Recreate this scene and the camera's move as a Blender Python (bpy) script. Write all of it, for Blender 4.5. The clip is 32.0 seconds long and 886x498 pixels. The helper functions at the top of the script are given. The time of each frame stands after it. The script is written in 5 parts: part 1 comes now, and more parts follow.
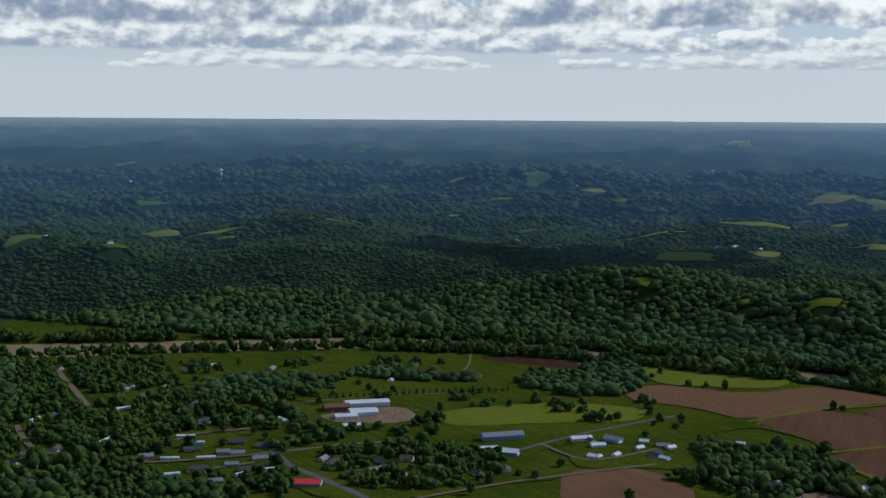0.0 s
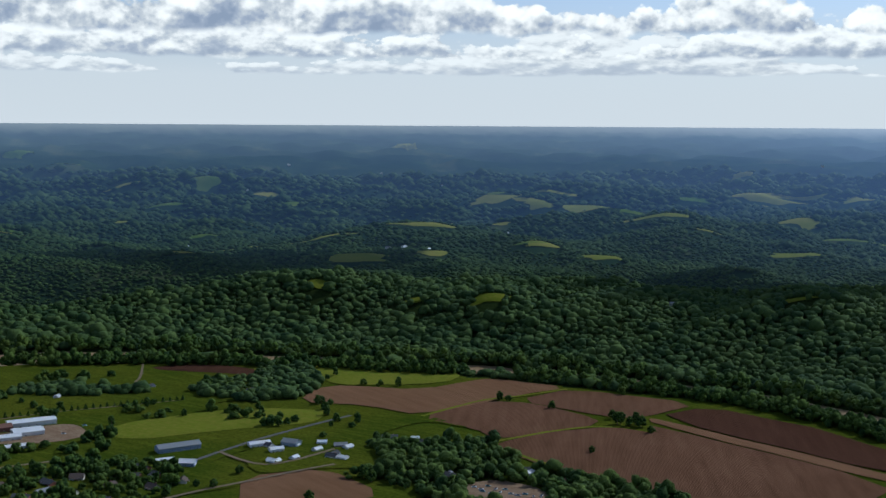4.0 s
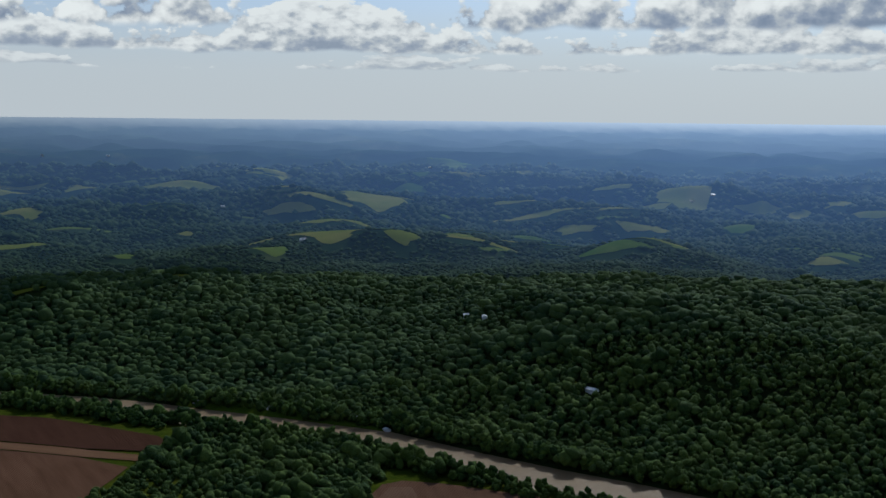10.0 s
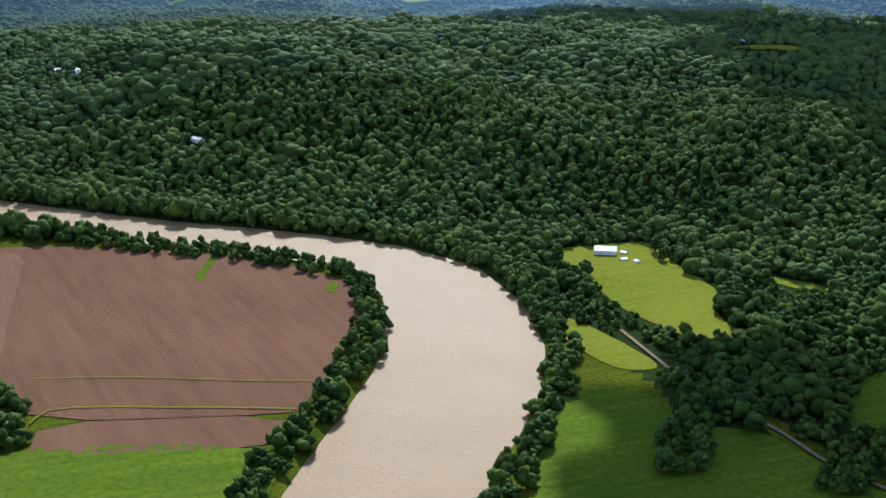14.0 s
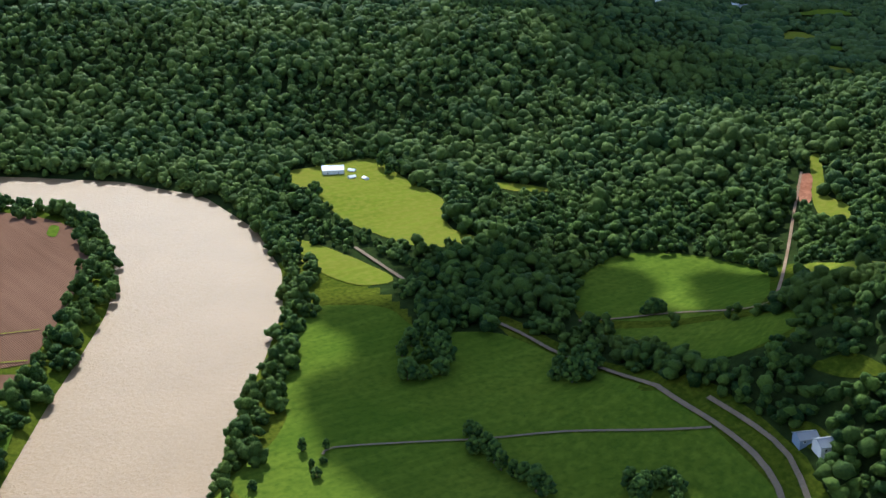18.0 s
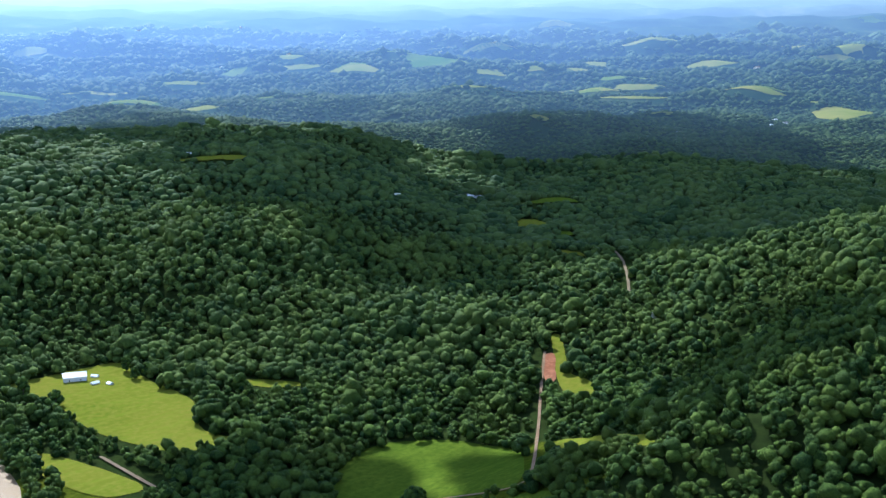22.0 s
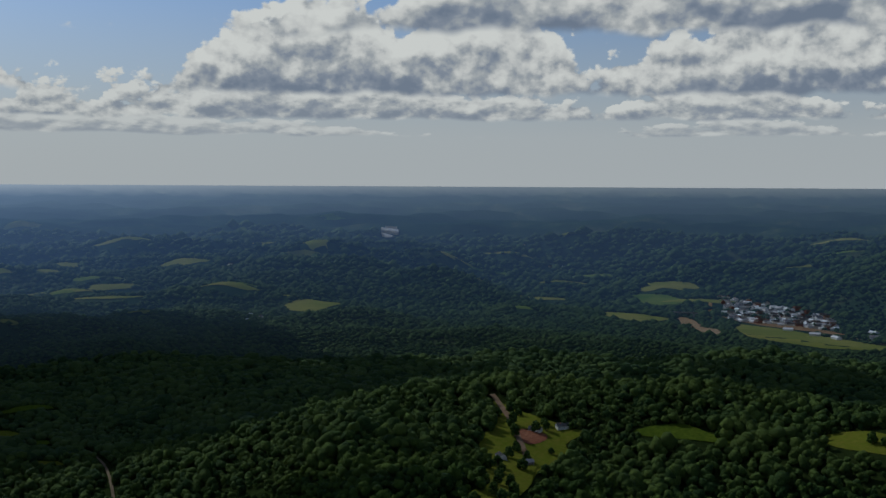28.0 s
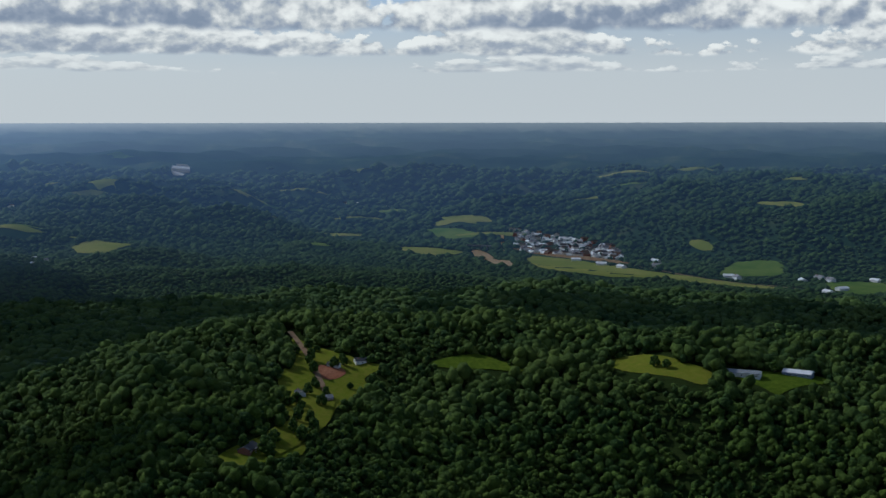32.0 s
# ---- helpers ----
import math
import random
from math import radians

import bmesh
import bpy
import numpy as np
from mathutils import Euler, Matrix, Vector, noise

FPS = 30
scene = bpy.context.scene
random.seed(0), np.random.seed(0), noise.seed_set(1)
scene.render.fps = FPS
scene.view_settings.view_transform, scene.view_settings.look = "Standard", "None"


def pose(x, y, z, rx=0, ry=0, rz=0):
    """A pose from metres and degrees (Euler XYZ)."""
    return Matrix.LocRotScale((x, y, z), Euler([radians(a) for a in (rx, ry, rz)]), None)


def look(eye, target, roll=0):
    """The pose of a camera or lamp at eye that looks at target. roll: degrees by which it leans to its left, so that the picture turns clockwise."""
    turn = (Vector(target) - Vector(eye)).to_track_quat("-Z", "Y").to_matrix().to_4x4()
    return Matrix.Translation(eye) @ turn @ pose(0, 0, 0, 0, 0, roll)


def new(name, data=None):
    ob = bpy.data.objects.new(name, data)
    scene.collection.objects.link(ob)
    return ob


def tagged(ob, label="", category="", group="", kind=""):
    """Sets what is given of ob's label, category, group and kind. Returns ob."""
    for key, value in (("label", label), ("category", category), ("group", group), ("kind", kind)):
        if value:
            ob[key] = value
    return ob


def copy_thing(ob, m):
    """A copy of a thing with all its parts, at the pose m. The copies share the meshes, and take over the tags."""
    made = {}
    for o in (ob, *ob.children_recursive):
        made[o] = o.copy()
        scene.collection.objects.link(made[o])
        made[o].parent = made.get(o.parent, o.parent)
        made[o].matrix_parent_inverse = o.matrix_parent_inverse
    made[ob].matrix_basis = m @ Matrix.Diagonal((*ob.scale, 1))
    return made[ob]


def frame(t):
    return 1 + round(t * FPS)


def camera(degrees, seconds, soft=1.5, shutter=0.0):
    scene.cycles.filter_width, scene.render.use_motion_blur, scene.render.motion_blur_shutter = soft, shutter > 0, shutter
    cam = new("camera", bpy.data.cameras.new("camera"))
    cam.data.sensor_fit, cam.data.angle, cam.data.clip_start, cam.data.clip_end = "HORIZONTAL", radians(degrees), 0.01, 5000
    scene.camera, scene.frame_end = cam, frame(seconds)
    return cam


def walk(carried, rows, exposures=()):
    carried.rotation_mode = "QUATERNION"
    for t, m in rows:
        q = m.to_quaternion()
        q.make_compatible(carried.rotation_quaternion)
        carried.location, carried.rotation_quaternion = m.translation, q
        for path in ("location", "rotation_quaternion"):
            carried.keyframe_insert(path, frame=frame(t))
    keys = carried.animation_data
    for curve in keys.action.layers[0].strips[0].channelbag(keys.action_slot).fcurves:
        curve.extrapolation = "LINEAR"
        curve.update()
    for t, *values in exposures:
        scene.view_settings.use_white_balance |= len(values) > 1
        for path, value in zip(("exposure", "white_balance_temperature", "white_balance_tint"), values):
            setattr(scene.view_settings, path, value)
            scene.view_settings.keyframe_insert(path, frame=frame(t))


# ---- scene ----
cam = camera(39.78, 32.0, soft=1.5)
# seconds, heading, tilt and lean in degrees: a hovering drone that pans
ROWS = [(0, -49.82, -6.04, 0.39), (0.5, -48.55, -6.08, 0.40), (1, -46.87, -6.13, 0.45), (1.5, -45.02, -6.19, 0.43), (2, -42.86, -6.24, 0.47), (2.5, -40.54, -6.29, 0.52), (4.5, -31.87, -6.29, 0.34), (5, -28.68, -7.67, 0.36), (5.5, -25.60, -8.95, 0.42), (6, -22.56, -9.84, 0.34), (6.5, -20.18, -9.84, 0.38), (7, -17.10, -9.78, 0.42), (7.5, -13.42, -9.71, 0.46), (8, -9.61, -9.64, 0.53), (8.5, -7.07, -9.38, 0.44), (9, -4.55, -8.04, 0.48), (9.5, -1.57, -6.84, 0.53), (10, 0.79, -5.99, 0.56), (10.5, 4.45, -6.01, 0.62), (11, 7.99, -7.14, 0.65), (11.5, 10.45, -9.59, 0.63), (12, 12.83, -11.91, 0.62), (12.5, 15.29, -14.08, 0.59), (13, 17.26, -16.27, 0.48), (13.5, 18.40, -17.76, 0.51), (14, 19.52, -17.67, 0.51), (14.5, 20.94, -17.56, 0.53), (16.5, 27.50, -20.19, -0.17), (17, 29.08, -20.98, -0.15), (17.5, 30.93, -21.30, -0.13), (18, 32.81, -21.29, -0.08), (18.5, 34.44, -21.27, -0.05), (19, 35.81, -21.03, -0.05), (19.5, 37.02, -20.23, 0.05), (20, 38.57, -18.86, 0.04), (20.5, 40.43, -17.47, 0.14), (21, 42.33, -15.83, 0.20), (21.5, 43.88, -14.16, 0.23), (22, 44.90, -12.26, 0.27), (22.5, 45.51, -10.13, 0.23), (23, 46.28, -8.05, 0.27), (23.5, 47.81, -5.98, 0.29), (24, 49.31, -3.97, 0.33), (24.5, 51.82, -1.99, 0.47), (25, 55.23, -1.54, 0.57), (25.5, 58.08, -1.62, 0.57), (26, 60.08, -1.69, 0.51), (26.5, 62.56, -1.75, 0.45), (28.5, 70.17, -3.61, 0.18), (29, 70.79, -4.18, 0.05), (29.5, 71.26, -4.68, 0.05), (30, 73.21, -5.13, 0.03), (30.5, 74.67, -5.55, -0.00), (31, 75.90, -5.93, -0.02), (31.5, 77.38, -5.95, -0.06), (32, 78.57, -5.91, -0.07)]


def aim(heading, tilt, lean):
    h, p = radians(heading), radians(tilt)
    way = Vector((math.sin(h) * math.cos(p), math.cos(h) * math.cos(p), math.sin(p)))
    eye = Vector((0, 0, 300.0))
    return look(eye, eye + way, lean)


walk(cam, [(t, aim(h, p, l)) for t, h, p, l in ROWS],
     [(0.0, -1.0, 5150, 8), (2.5, -0.95, 5150, 8), (5.0, -0.65, 5100, 8), (8.0, -0.25, 5100, 8), (10.0, -1.2, 5200, 8), (10.8, -1.1, 5200, 8), (11.5, -0.3, 5200, 8), (12.5, 0.65, 5300, 9),
      (14.5, 0.75, 5300, 9), (17.0, 0.9, 5300, 9), (19.0, 0.95, 5300, 9), (21.0, 1.2, 5200, 8), (22.3, 0.75, 5100, 8), (23.0, -0.7, 5400, 8), (24.0, -1.7, 5600, 8), (26.0, -2.1, 5700, 8), (28.5, -1.5, 5300, 8), (32.0, -1.1, 5250, 8)])
# ---- sky and sun ----
SUN_AZ, SUN_EL = radians(22), radians(38)


def math_node(tree, op, a, b=None, c=None, clamp=False):
    n = tree.nodes.new("ShaderNodeMath")
    n.operation, n.use_clamp = op, clamp
    for i, v in enumerate((a, b, c)):
        if v is None:
            continue
        if isinstance(v, (int, float)):
            n.inputs[i].default_value = v
        else:
            tree.links.new(v, n.inputs[i])
    return n.outputs[0]


def ramp(tree, fac, stops, mode="LINEAR"):
    n = tree.nodes.new("ShaderNodeValToRGB")
    n.color_ramp.interpolation = mode
    el = n.color_ramp.elements
    while len(el) < len(stops):
        el.new(0.5)
    for e, (p, col) in zip(el, stops):
        e.position = p
        e.color = (*col, 1) if len(col) == 3 else col
    tree.links.new(fac, n.inputs[0])
    return n.outputs[0]


def mixc(tree, fac, a, b, mode="MIX"):
    n = tree.nodes.new("ShaderNodeMix")
    n.data_type, n.blend_type, n.clamp_factor = "RGBA", mode, True
    for sock, v in ((n.inputs[0], fac), (n.inputs[6], a), (n.inputs[7], b)):
        if isinstance(v, (int, float)):
            sock.default_value = v
        elif isinstance(v, tuple):
            sock.default_value = (*v, 1)
        else:
            tree.links.new(v, sock)
    return n.outputs[2]


def noise_node(tree, vec, scale, detail=4.0, rough=0.55, out=0):
    n = tree.nodes.new("ShaderNodeTexNoise")
    n.inputs["Scale"].default_value, n.inputs["Detail"].default_value, n.inputs["Roughness"].default_value = scale, detail, rough
    if vec is not None:
        tree.links.new(vec, n.inputs["Vector"])
    return n.outputs[out]


def build_world():
    world = bpy.data.worlds.new("sky")
    scene.world = world
    world.use_nodes = True
    t = world.node_tree
    t.nodes.clear()
    out, bg = t.nodes.new("ShaderNodeOutputWorld"), t.nodes.new("ShaderNodeBackground")
    sky = t.nodes.new("ShaderNodeTexSky")
    sky.sky_type, sky.sun_disc = "NISHITA", False
    sky.sun_elevation, sky.sun_rotation = SUN_EL, SUN_AZ
    sky.air_density, sky.dust_density, sky.ozone_density = 1.0, 1.6, 1.0
    geo = t.nodes.new("ShaderNodeTexCoord")
    sep = t.nodes.new("ShaderNodeSeparateXYZ")
    t.links.new(geo.outputs["Generated"], sep.inputs[0])
    x, y, z = sep.outputs
    az = math_node(t, "ARCTAN2", x, y)
    el = math_node(t, "MAXIMUM", z, 0.0)

    def at(u, v, w, su=1.0, sv=1.0, dv=0.0):
        c = t.nodes.new("ShaderNodeCombineXYZ")
        t.links.new(math_node(t, "MULTIPLY", u, su), c.inputs[0])
        t.links.new(math_node(t, "MULTIPLY_ADD", v, sv, dv), c.inputs[1])
        c.inputs[2].default_value = w
        return c.outputs[0]

    def step(v, lo, hi):
        n = t.nodes.new("ShaderNodeMapRange")
        n.interpolation_type = "SMOOTHSTEP"
        n.inputs["From Min"].default_value, n.inputs["From Max"].default_value = lo, hi
        t.links.new(v, n.inputs["Value"])
        return n.outputs["Result"]

    clear = mixc(t, 1.0, sky.outputs[0], (0.080, 0.096, 0.122), "MULTIPLY")
    haze = ramp(t, el, [(0.0, (0.95, 0.95, 0.95)), (0.04, (0.88, 0.88, 0.88)), (0.09, (0.45, 0.45, 0.45)), (0.17, (0.0, 0.0, 0.0))])
    col = mixc(t, haze, clear, (0.86, 0.815, 0.70))

    def heaps(col, base, top, wide, lump, seed, gap, veil, stretch=1.0):
        """One row of heaped clouds: flat bases at the sine base, tops up to top higher, lumps of the size lump."""
        floor = math_node(t, "MULTIPLY_ADD", noise_node(t, at(az, el, seed, 6.0 / wide, 0.0), 1.0, 2.0), 0.35 * top, base - 0.17 * top)
        over = math_node(t, "SUBTRACT", el, floor)
        big = noise_node(t, at(az, el, seed + 3.1, 1.0 / wide, 0.6 / wide), 1.0, 3.0, 0.5)
        rise = math_node(t, "MULTIPLY", math_node(t, "SUBTRACT", big, gap), top * 5.0)

        def billow(dv, du):
            p = at(math_node(t, "ADD", az, du), el, seed + 7.7, 1.0 / (lump * stretch), 1.0 / lump, dv)
            vo = t.nodes.new("ShaderNodeTexVoronoi")
            vo.feature = "SMOOTH_F1"
            vo.inputs["Scale"].default_value, vo.inputs["Detail"].default_value = 0.8, 3.0
            vo.inputs["Roughness"].default_value, vo.inputs["Smoothness"].default_value = 0.55, 0.25
            t.links.new(p, vo.inputs["Vector"])
            return math_node(t, "MULTIPLY_ADD", vo.outputs["Distance"], -0.75, noise_node(t, p, 1.6, 6.0, 0.6))

        b0, b1 = billow(0.0, 0.0), billow(0.33, lump * stretch * -0.12)
        # depth into the cloud, in sines
        deep = math_node(t, "SUBTRACT", math_node(t, "MULTIPLY_ADD", b0, lump * 1.5, rise), math_node(t, "MULTIPLY", over, 0.8))
        cover = math_node(t, "MULTIPLY", step(deep, 0.0, lump * 0.22), step(math_node(t, "MULTIPLY_ADD", b0, lump * 0.12, over), -0.1 * lump, 0.14 * lump))
        light = math_node(t, "MULTIPLY", math_node(t, "SUBTRACT", b0, b1), 1.25)
        light = math_node(t, "MULTIPLY_ADD", step(over, 0.0, top * 0.75), 0.42, light)
        light = math_node(t, "ADD", math_node(t, "MULTIPLY_ADD", step(deep, 0.1 * lump, 2.6 * lump), -0.34, light), 0.54, clamp=True)
        c = ramp(t, light, [(0.0, (0.34, 0.37, 0.41)), (0.28, (0.47, 0.48, 0.49)), (0.5, (0.74, 0.70, 0.61)), (0.75, (1.14, 1.03, 0.84)), (1.0, (1.34, 1.21, 0.97))])
        c = mixc(t, veil, c, (0.86, 0.815, 0.70))
        return mixc(t, cover, col, c)

    col = heaps(col, 0.040, 0.022, 0.34, 0.011, 1.0, 0.36, 0.5, 2.8)
    col = heaps(col, 0.053, 0.034, 0.30, 0.016, 4.0, 0.36, 0.22, 1.7)
    col = heaps(col, 0.072, 0.060, 0.26, 0.027, 9.0, 0.325, 0.04, 1.2)
    col = heaps(col, 0.122, 0.075, 0.42, 0.036, 14.0, 0.39, 0.0, 1.3)
    # grey cloud bases added overhead, out of view, to dim the fill light
    broad = noise_node(t, at(az, el, 0.4, 1.4, 5.0), 1.0, 5.0)
    high = math_node(t, "MULTIPLY", step(el, 0.2, 0.4), step(broad, 0.3, 0.5))
    col = mixc(t, math_node(t, "MULTIPLY", high, 0.7), col, (0.20, 0.215, 0.235))
    t.links.new(col, bg.inputs[0])
    bg.inputs[1].default_value = 1.55
    t.links.new(bg.outputs[0], out.inputs[0])


build_world()
sun = bpy.data.lights.new("sun", "SUN")
sun.energy, sun.angle, sun.color = 5.0, radians(0.53), (1.0, 0.93, 0.80)
sun_ob = new("sun", sun)
sun_ob.matrix_world = look((math.sin(SUN_AZ) * math.cos(SUN_EL) * 900, math.cos(SUN_AZ) * math.cos(SUN_EL) * 900, math.sin(SUN_EL) * 900), (0, 0, 0))

# ---- the lie of the land ----
EYE = 300.0
_rng = np.random.RandomState(7)
_LAT = _rng.rand(256, 256) * 2 - 1


def vnoise(x, y):
    """Smooth value noise of unit cell, -1 to 1."""
    x, y = np.asarray(x, float), np.asarray(y, float)
    i, j = np.floor(x).astype(int), np.floor(y).astype(int)
    u, v = x - i, y - j
    u, v = u * u * (3 - 2 * u), v * v * (3 - 2 * v)
    a, b = _LAT[i & 255, j & 255], _LAT[(i + 1) & 255, j & 255]
    c, d = _LAT[i & 255, (j + 1) & 255], _LAT[(i + 1) & 255, (j + 1) & 255]
    return (a * (1 - u) + b * u) * (1 - v) + (c * (1 - u) + d * u) * v


def seg_dist(x, y, line, widths=None):
    """Distance to a polyline, less its half width."""
    best = np.full(np.shape(x), 1e9)
    for k in range(len(line) - 1):
        (ax, ay), (bx, by) = line[k], line[k + 1]
        dx, dy = bx - ax, by - ay
        t = np.clip(((x - ax) * dx + (y - ay) * dy) / (dx * dx + dy * dy), 0, 1)
        w = 0 if widths is None else widths[k] * (1 - t) + widths[k + 1] * t
        best = np.minimum(best, np.hypot(x - ax - t * dx, y - ay - t * dy) - w)
    return best


RIVER = [(-2300, -500), (-1800, 150), (-1567, 572), (-1491, 693), (-1400, 850), (-1320, 990), (-1200, 1085), (-1000, 1195), (-800, 1270),
         (-640, 1305), (-467, 1310), (-352, 1281), (-250, 1235), (-150, 1190), (-57, 1143), (29, 1071), (97, 1020), (160, 978),
         (210, 940), (258, 892), (285, 835), (281, 765), (262, 695), (238, 645), (206, 597), (172, 550), (140, 500), (90, 420),
         (20, 330), (-80, 200), (-150, 0), (-170, -500)]
RIVER_W = [55, 55, 44, 40, 38, 36, 30, 22, 20, 20, 22, 24, 28, 30, 32, 30, 28, 27, 28, 32, 38, 44, 47, 47, 46, 44, 43, 42, 42, 42, 42, 42]
LOWLANDS = [([(-2600, -300), (-1500, 350), (-800, 850), (-450, 950)], [500, 400, 340, 300]),
            ([(-900, 0), (-350, 650), (0, 800)], [600, 420, 220]),
            ([(-300, -400), (0, 400), (180, 600)], [500, 300, 150]),
            ([(250, 560), (400, 640), (520, 620), (600, 600)], [120, 130, 90, 60]),
            ([(380, 820), (430, 760), (520, 680)], [90, 60, 80])]
VALLEYS = [([(590, 640), (820, 800), (1080, 860), (1230, 1080), (1330, 1180)], [20, 15, 45, 70, 40], 14.0),
           ([(3300, 900), (2766, 420), (2505, 40), (2241, -340), (2100, -800)], [150, 150, 130, 120, 120], 1.0),
           ([(2450, 800), (2330, 250), (2080, -350), (1950, -800)], [160, 190, 160, 150], 22.0),
           ([(1650, 850), (1500, 350), (1440, -100), (1400, -600)], [80, 90, 90, 90], 26.0)]
RIDGES = [([(600, 330), (820, 390), (1080, 370), (1090, 110), (1040, -90), (1040, -400)], 110.0, 230.0),
          ([(1750, 900), (1850, 500), (1880, 150), (1800, -300), (1750, -700)], 42.0, 260.0),
          ([(3500, -200), (3000, -500), (2700, -800)], 130.0, 420.0),
          ([(330, 1250), (520, 1080), (700, 900)], 62.0, 190.0),
          ([(-100, 1500), (330, 1420), (800, 1500), (1100, 1500)], 85.0, 260.0),
          ([(-1400, 1700), (-700, 1700), (-200, 1650)], 55.0, 300.0)]


KNOLLS = []    # hilltops that carry pastures: x, y, breadth, height


def smooth(t):
    t = np.clip(t, 0, 1)
    return t * t * (3 - 2 * t)


def far_reach(r):
    """How far a place at radius r stands for: the rim of the sheet is the horizon."""
    u = np.clip((r - 2700) / 2100, 0, 0.9999)
    return np.where(r < 2700, r, 2700 + (r - 2700) / (1 - u ** 1.3 + 0.0035))


def ground(x, y):
    x, y = np.asarray(x, float), np.asarray(y, float)
    r = np.hypot(x, y)
    f = far_reach(r)
    sx, sy = x * f / np.maximum(r, 1), y * f / np.maximum(r, 1)
    low = seg_dist(x, y, RIVER, [w + 45 for w in RIVER_W])
    for line, w in LOWLANDS:
        low = np.minimum(low, seg_dist(x, y, line, w))
    hill = 52 + 27 * vnoise(sx / 620 + 3.3, sy / 620 + 9.1) + 32 * vnoise(sx / 290 + 0.31 * sy / 290, sy / 290) + 11 * vnoise(sx / 115, sy / 115)
    for line, top, width in RIDGES:
        d = seg_dist(x, y, line)
        k = np.exp(-(d / width) ** 2)
        hill = hill * (1 - k) + (top + 10 * vnoise(x / 190, y / 190) + 7 * vnoise(x / 85, y / 85)) * k
    turn = np.degrees(np.arctan2(x, y))
    k = smooth((r - 900) / 200) * smooth((1900 - r) / 250) * smooth((turn + 8) / 8) * smooth((50 - turn) / 8)
    hill = hill + k * (16 - 46 * np.abs(vnoise(x / 230 + 0.4 * y / 230 + 5.5, y / 230 + 2.5)))
    z = hill * smooth(low / 300)
    for line, w, floor in VALLEYS:
        d = seg_dist(x, y, line, w)
        k = smooth(d / 260)
        z = np.minimum(z, floor * (1 - k) + z * k) if floor else z * k
    z = z + 0.6 * vnoise(x / 60, y / 60)
    for hx, hy, rad, top in KNOLLS:
        near = (np.abs(x - hx) < 2.6 * rad) & (np.abs(y - hy) < 2.6 * rad)
        if np.any(near):
            add = top * np.exp(-((x - hx) ** 2 + (y - hy) ** 2) / rad ** 2)
            z = np.where(near, z + add * f / np.maximum(r, 1), z)
    river = seg_dist(x, y, RIVER, RIVER_W)
    z = np.where(river < 22, np.minimum(z, -7 + 7.5 * smooth(river / 22 + 0.25)), z)
    z = EYE - (EYE - z) * r / f
    return z


# hilltops under the far pastures
KNOLLS += [(-2138, 832, 73, 14), (-2506, 1105, 57, 14), (-2403, 1239, 85, 14), (-1943, 907, 57, 14), (-2099, 1222, 50, 14), (-1847, 1532, 50, 14), (-1901, 1873, 70, 14), (-1532, 1448, 61, 14), (-1344, 1690, 89, 14), (-1285, 1828, 76, 14), (-1180, 1393, 58, 14), (-1022, 1419, 54, 14), (-913, 1452, 60, 14), (-1150, 1964, 62, 14), (-1905, 3049, 68, 14), (-1773, 3003, 73, 14), (-2442, 2634, 88, 14), (-2651, 2609, 73, 14), (-3737, 1799, 62, 14), (-3257, 2587, 81, 14), (-3523, 2594, 67, 14), (-2653, 3619, 84, 14), (-1901, 3033, 72, 14), (-1729, 2991, 86, 14)]
KNOLLS += [(-1609, 3067, 111, 14), (-1404, 3336, 101, 14), (-1238, 3486, 144, 14), (-935, 2820, 84, 14), (-1134, 1960, 65, 14), (-995, 1960, 71, 14), (-912, 1449, 60, 14), (-537, 1639, 73, 14), (-502, 1809, 58, 14), (-523, 2080, 61, 14), (-712, 1885, 51, 14), (-360, 1794, 65, 14), (-507, 2566, 56, 14), (-173, 2324, 98, 14), (-329, 3006, 113, 14), (-438, 2951, 57, 14), (-265, 2119, 70, 14), (-2238, 2521, 70, 14), (-660, 3920, 79, 14), (-734, 3520, 141, 14), (-446, 3733, 97, 14), (-1427, 3744, 76, 14), (-44, 2288, 63, 14), (58, 2375, 69, 14)]
KNOLLS += [(-143, 3192, 128, 14), (76, 4139, 126, 14), (273, 3120, 151, 14), (728, 3435, 151, 14), (732, 2888, 84, 14), (130, 2294, 60, 14), (556, 2939, 53, 14), (663, 3322, 110, 14), (150, 1229, 49, 3), (740, 1255, 67, 3), (834, 1228, 68, 3), (2031, 2574, 107, 14), (2096, 2422, 94, 14), (2327, 2406, 132, 14), (1936, 2721, 72, 14), (3178, 2683, 96, 14), (1901, 1332, 59, 14), (2332, 1204, 106, 14), (2403, 1274, 55, 14), (1581, 1358, 54, 14), (1075, 878, 51, 3), (1003, 811, 49, 3), (1097, 790, 55, 3), (1089, 942, 71, 3)]
KNOLLS += [(1196, 996, 74, 14), (3256, 1871, 146, 14), (3159, 1606, 79, 14), (1611, 1762, 57, 14), (2665, 2513, 102, 14), (2681, 2490, 82, 14), (2655, 2656, 90, 14), (2565, 801, 63, 14), (2686, 596, 115, 14), (3247, 608, 96, 14), (2105, 2452, 70, 14), (3499, 2065, 80, 14), (3851, 1894, 82, 14), (3188, 2672, 96, 14), (1996, 1827, 116, 14), (-1380, 2739, 102, 14), (3839, 1020, 61, 14), (-2760, 1143, 68, 14), (262, 3907, 103, 14), (-1592, 1892, 90, 14), (2430, 1799, 85, 14), (786, 2403, 60, 14), (1083, 3224, 77, 14), (-160, 3375, 102, 14)]
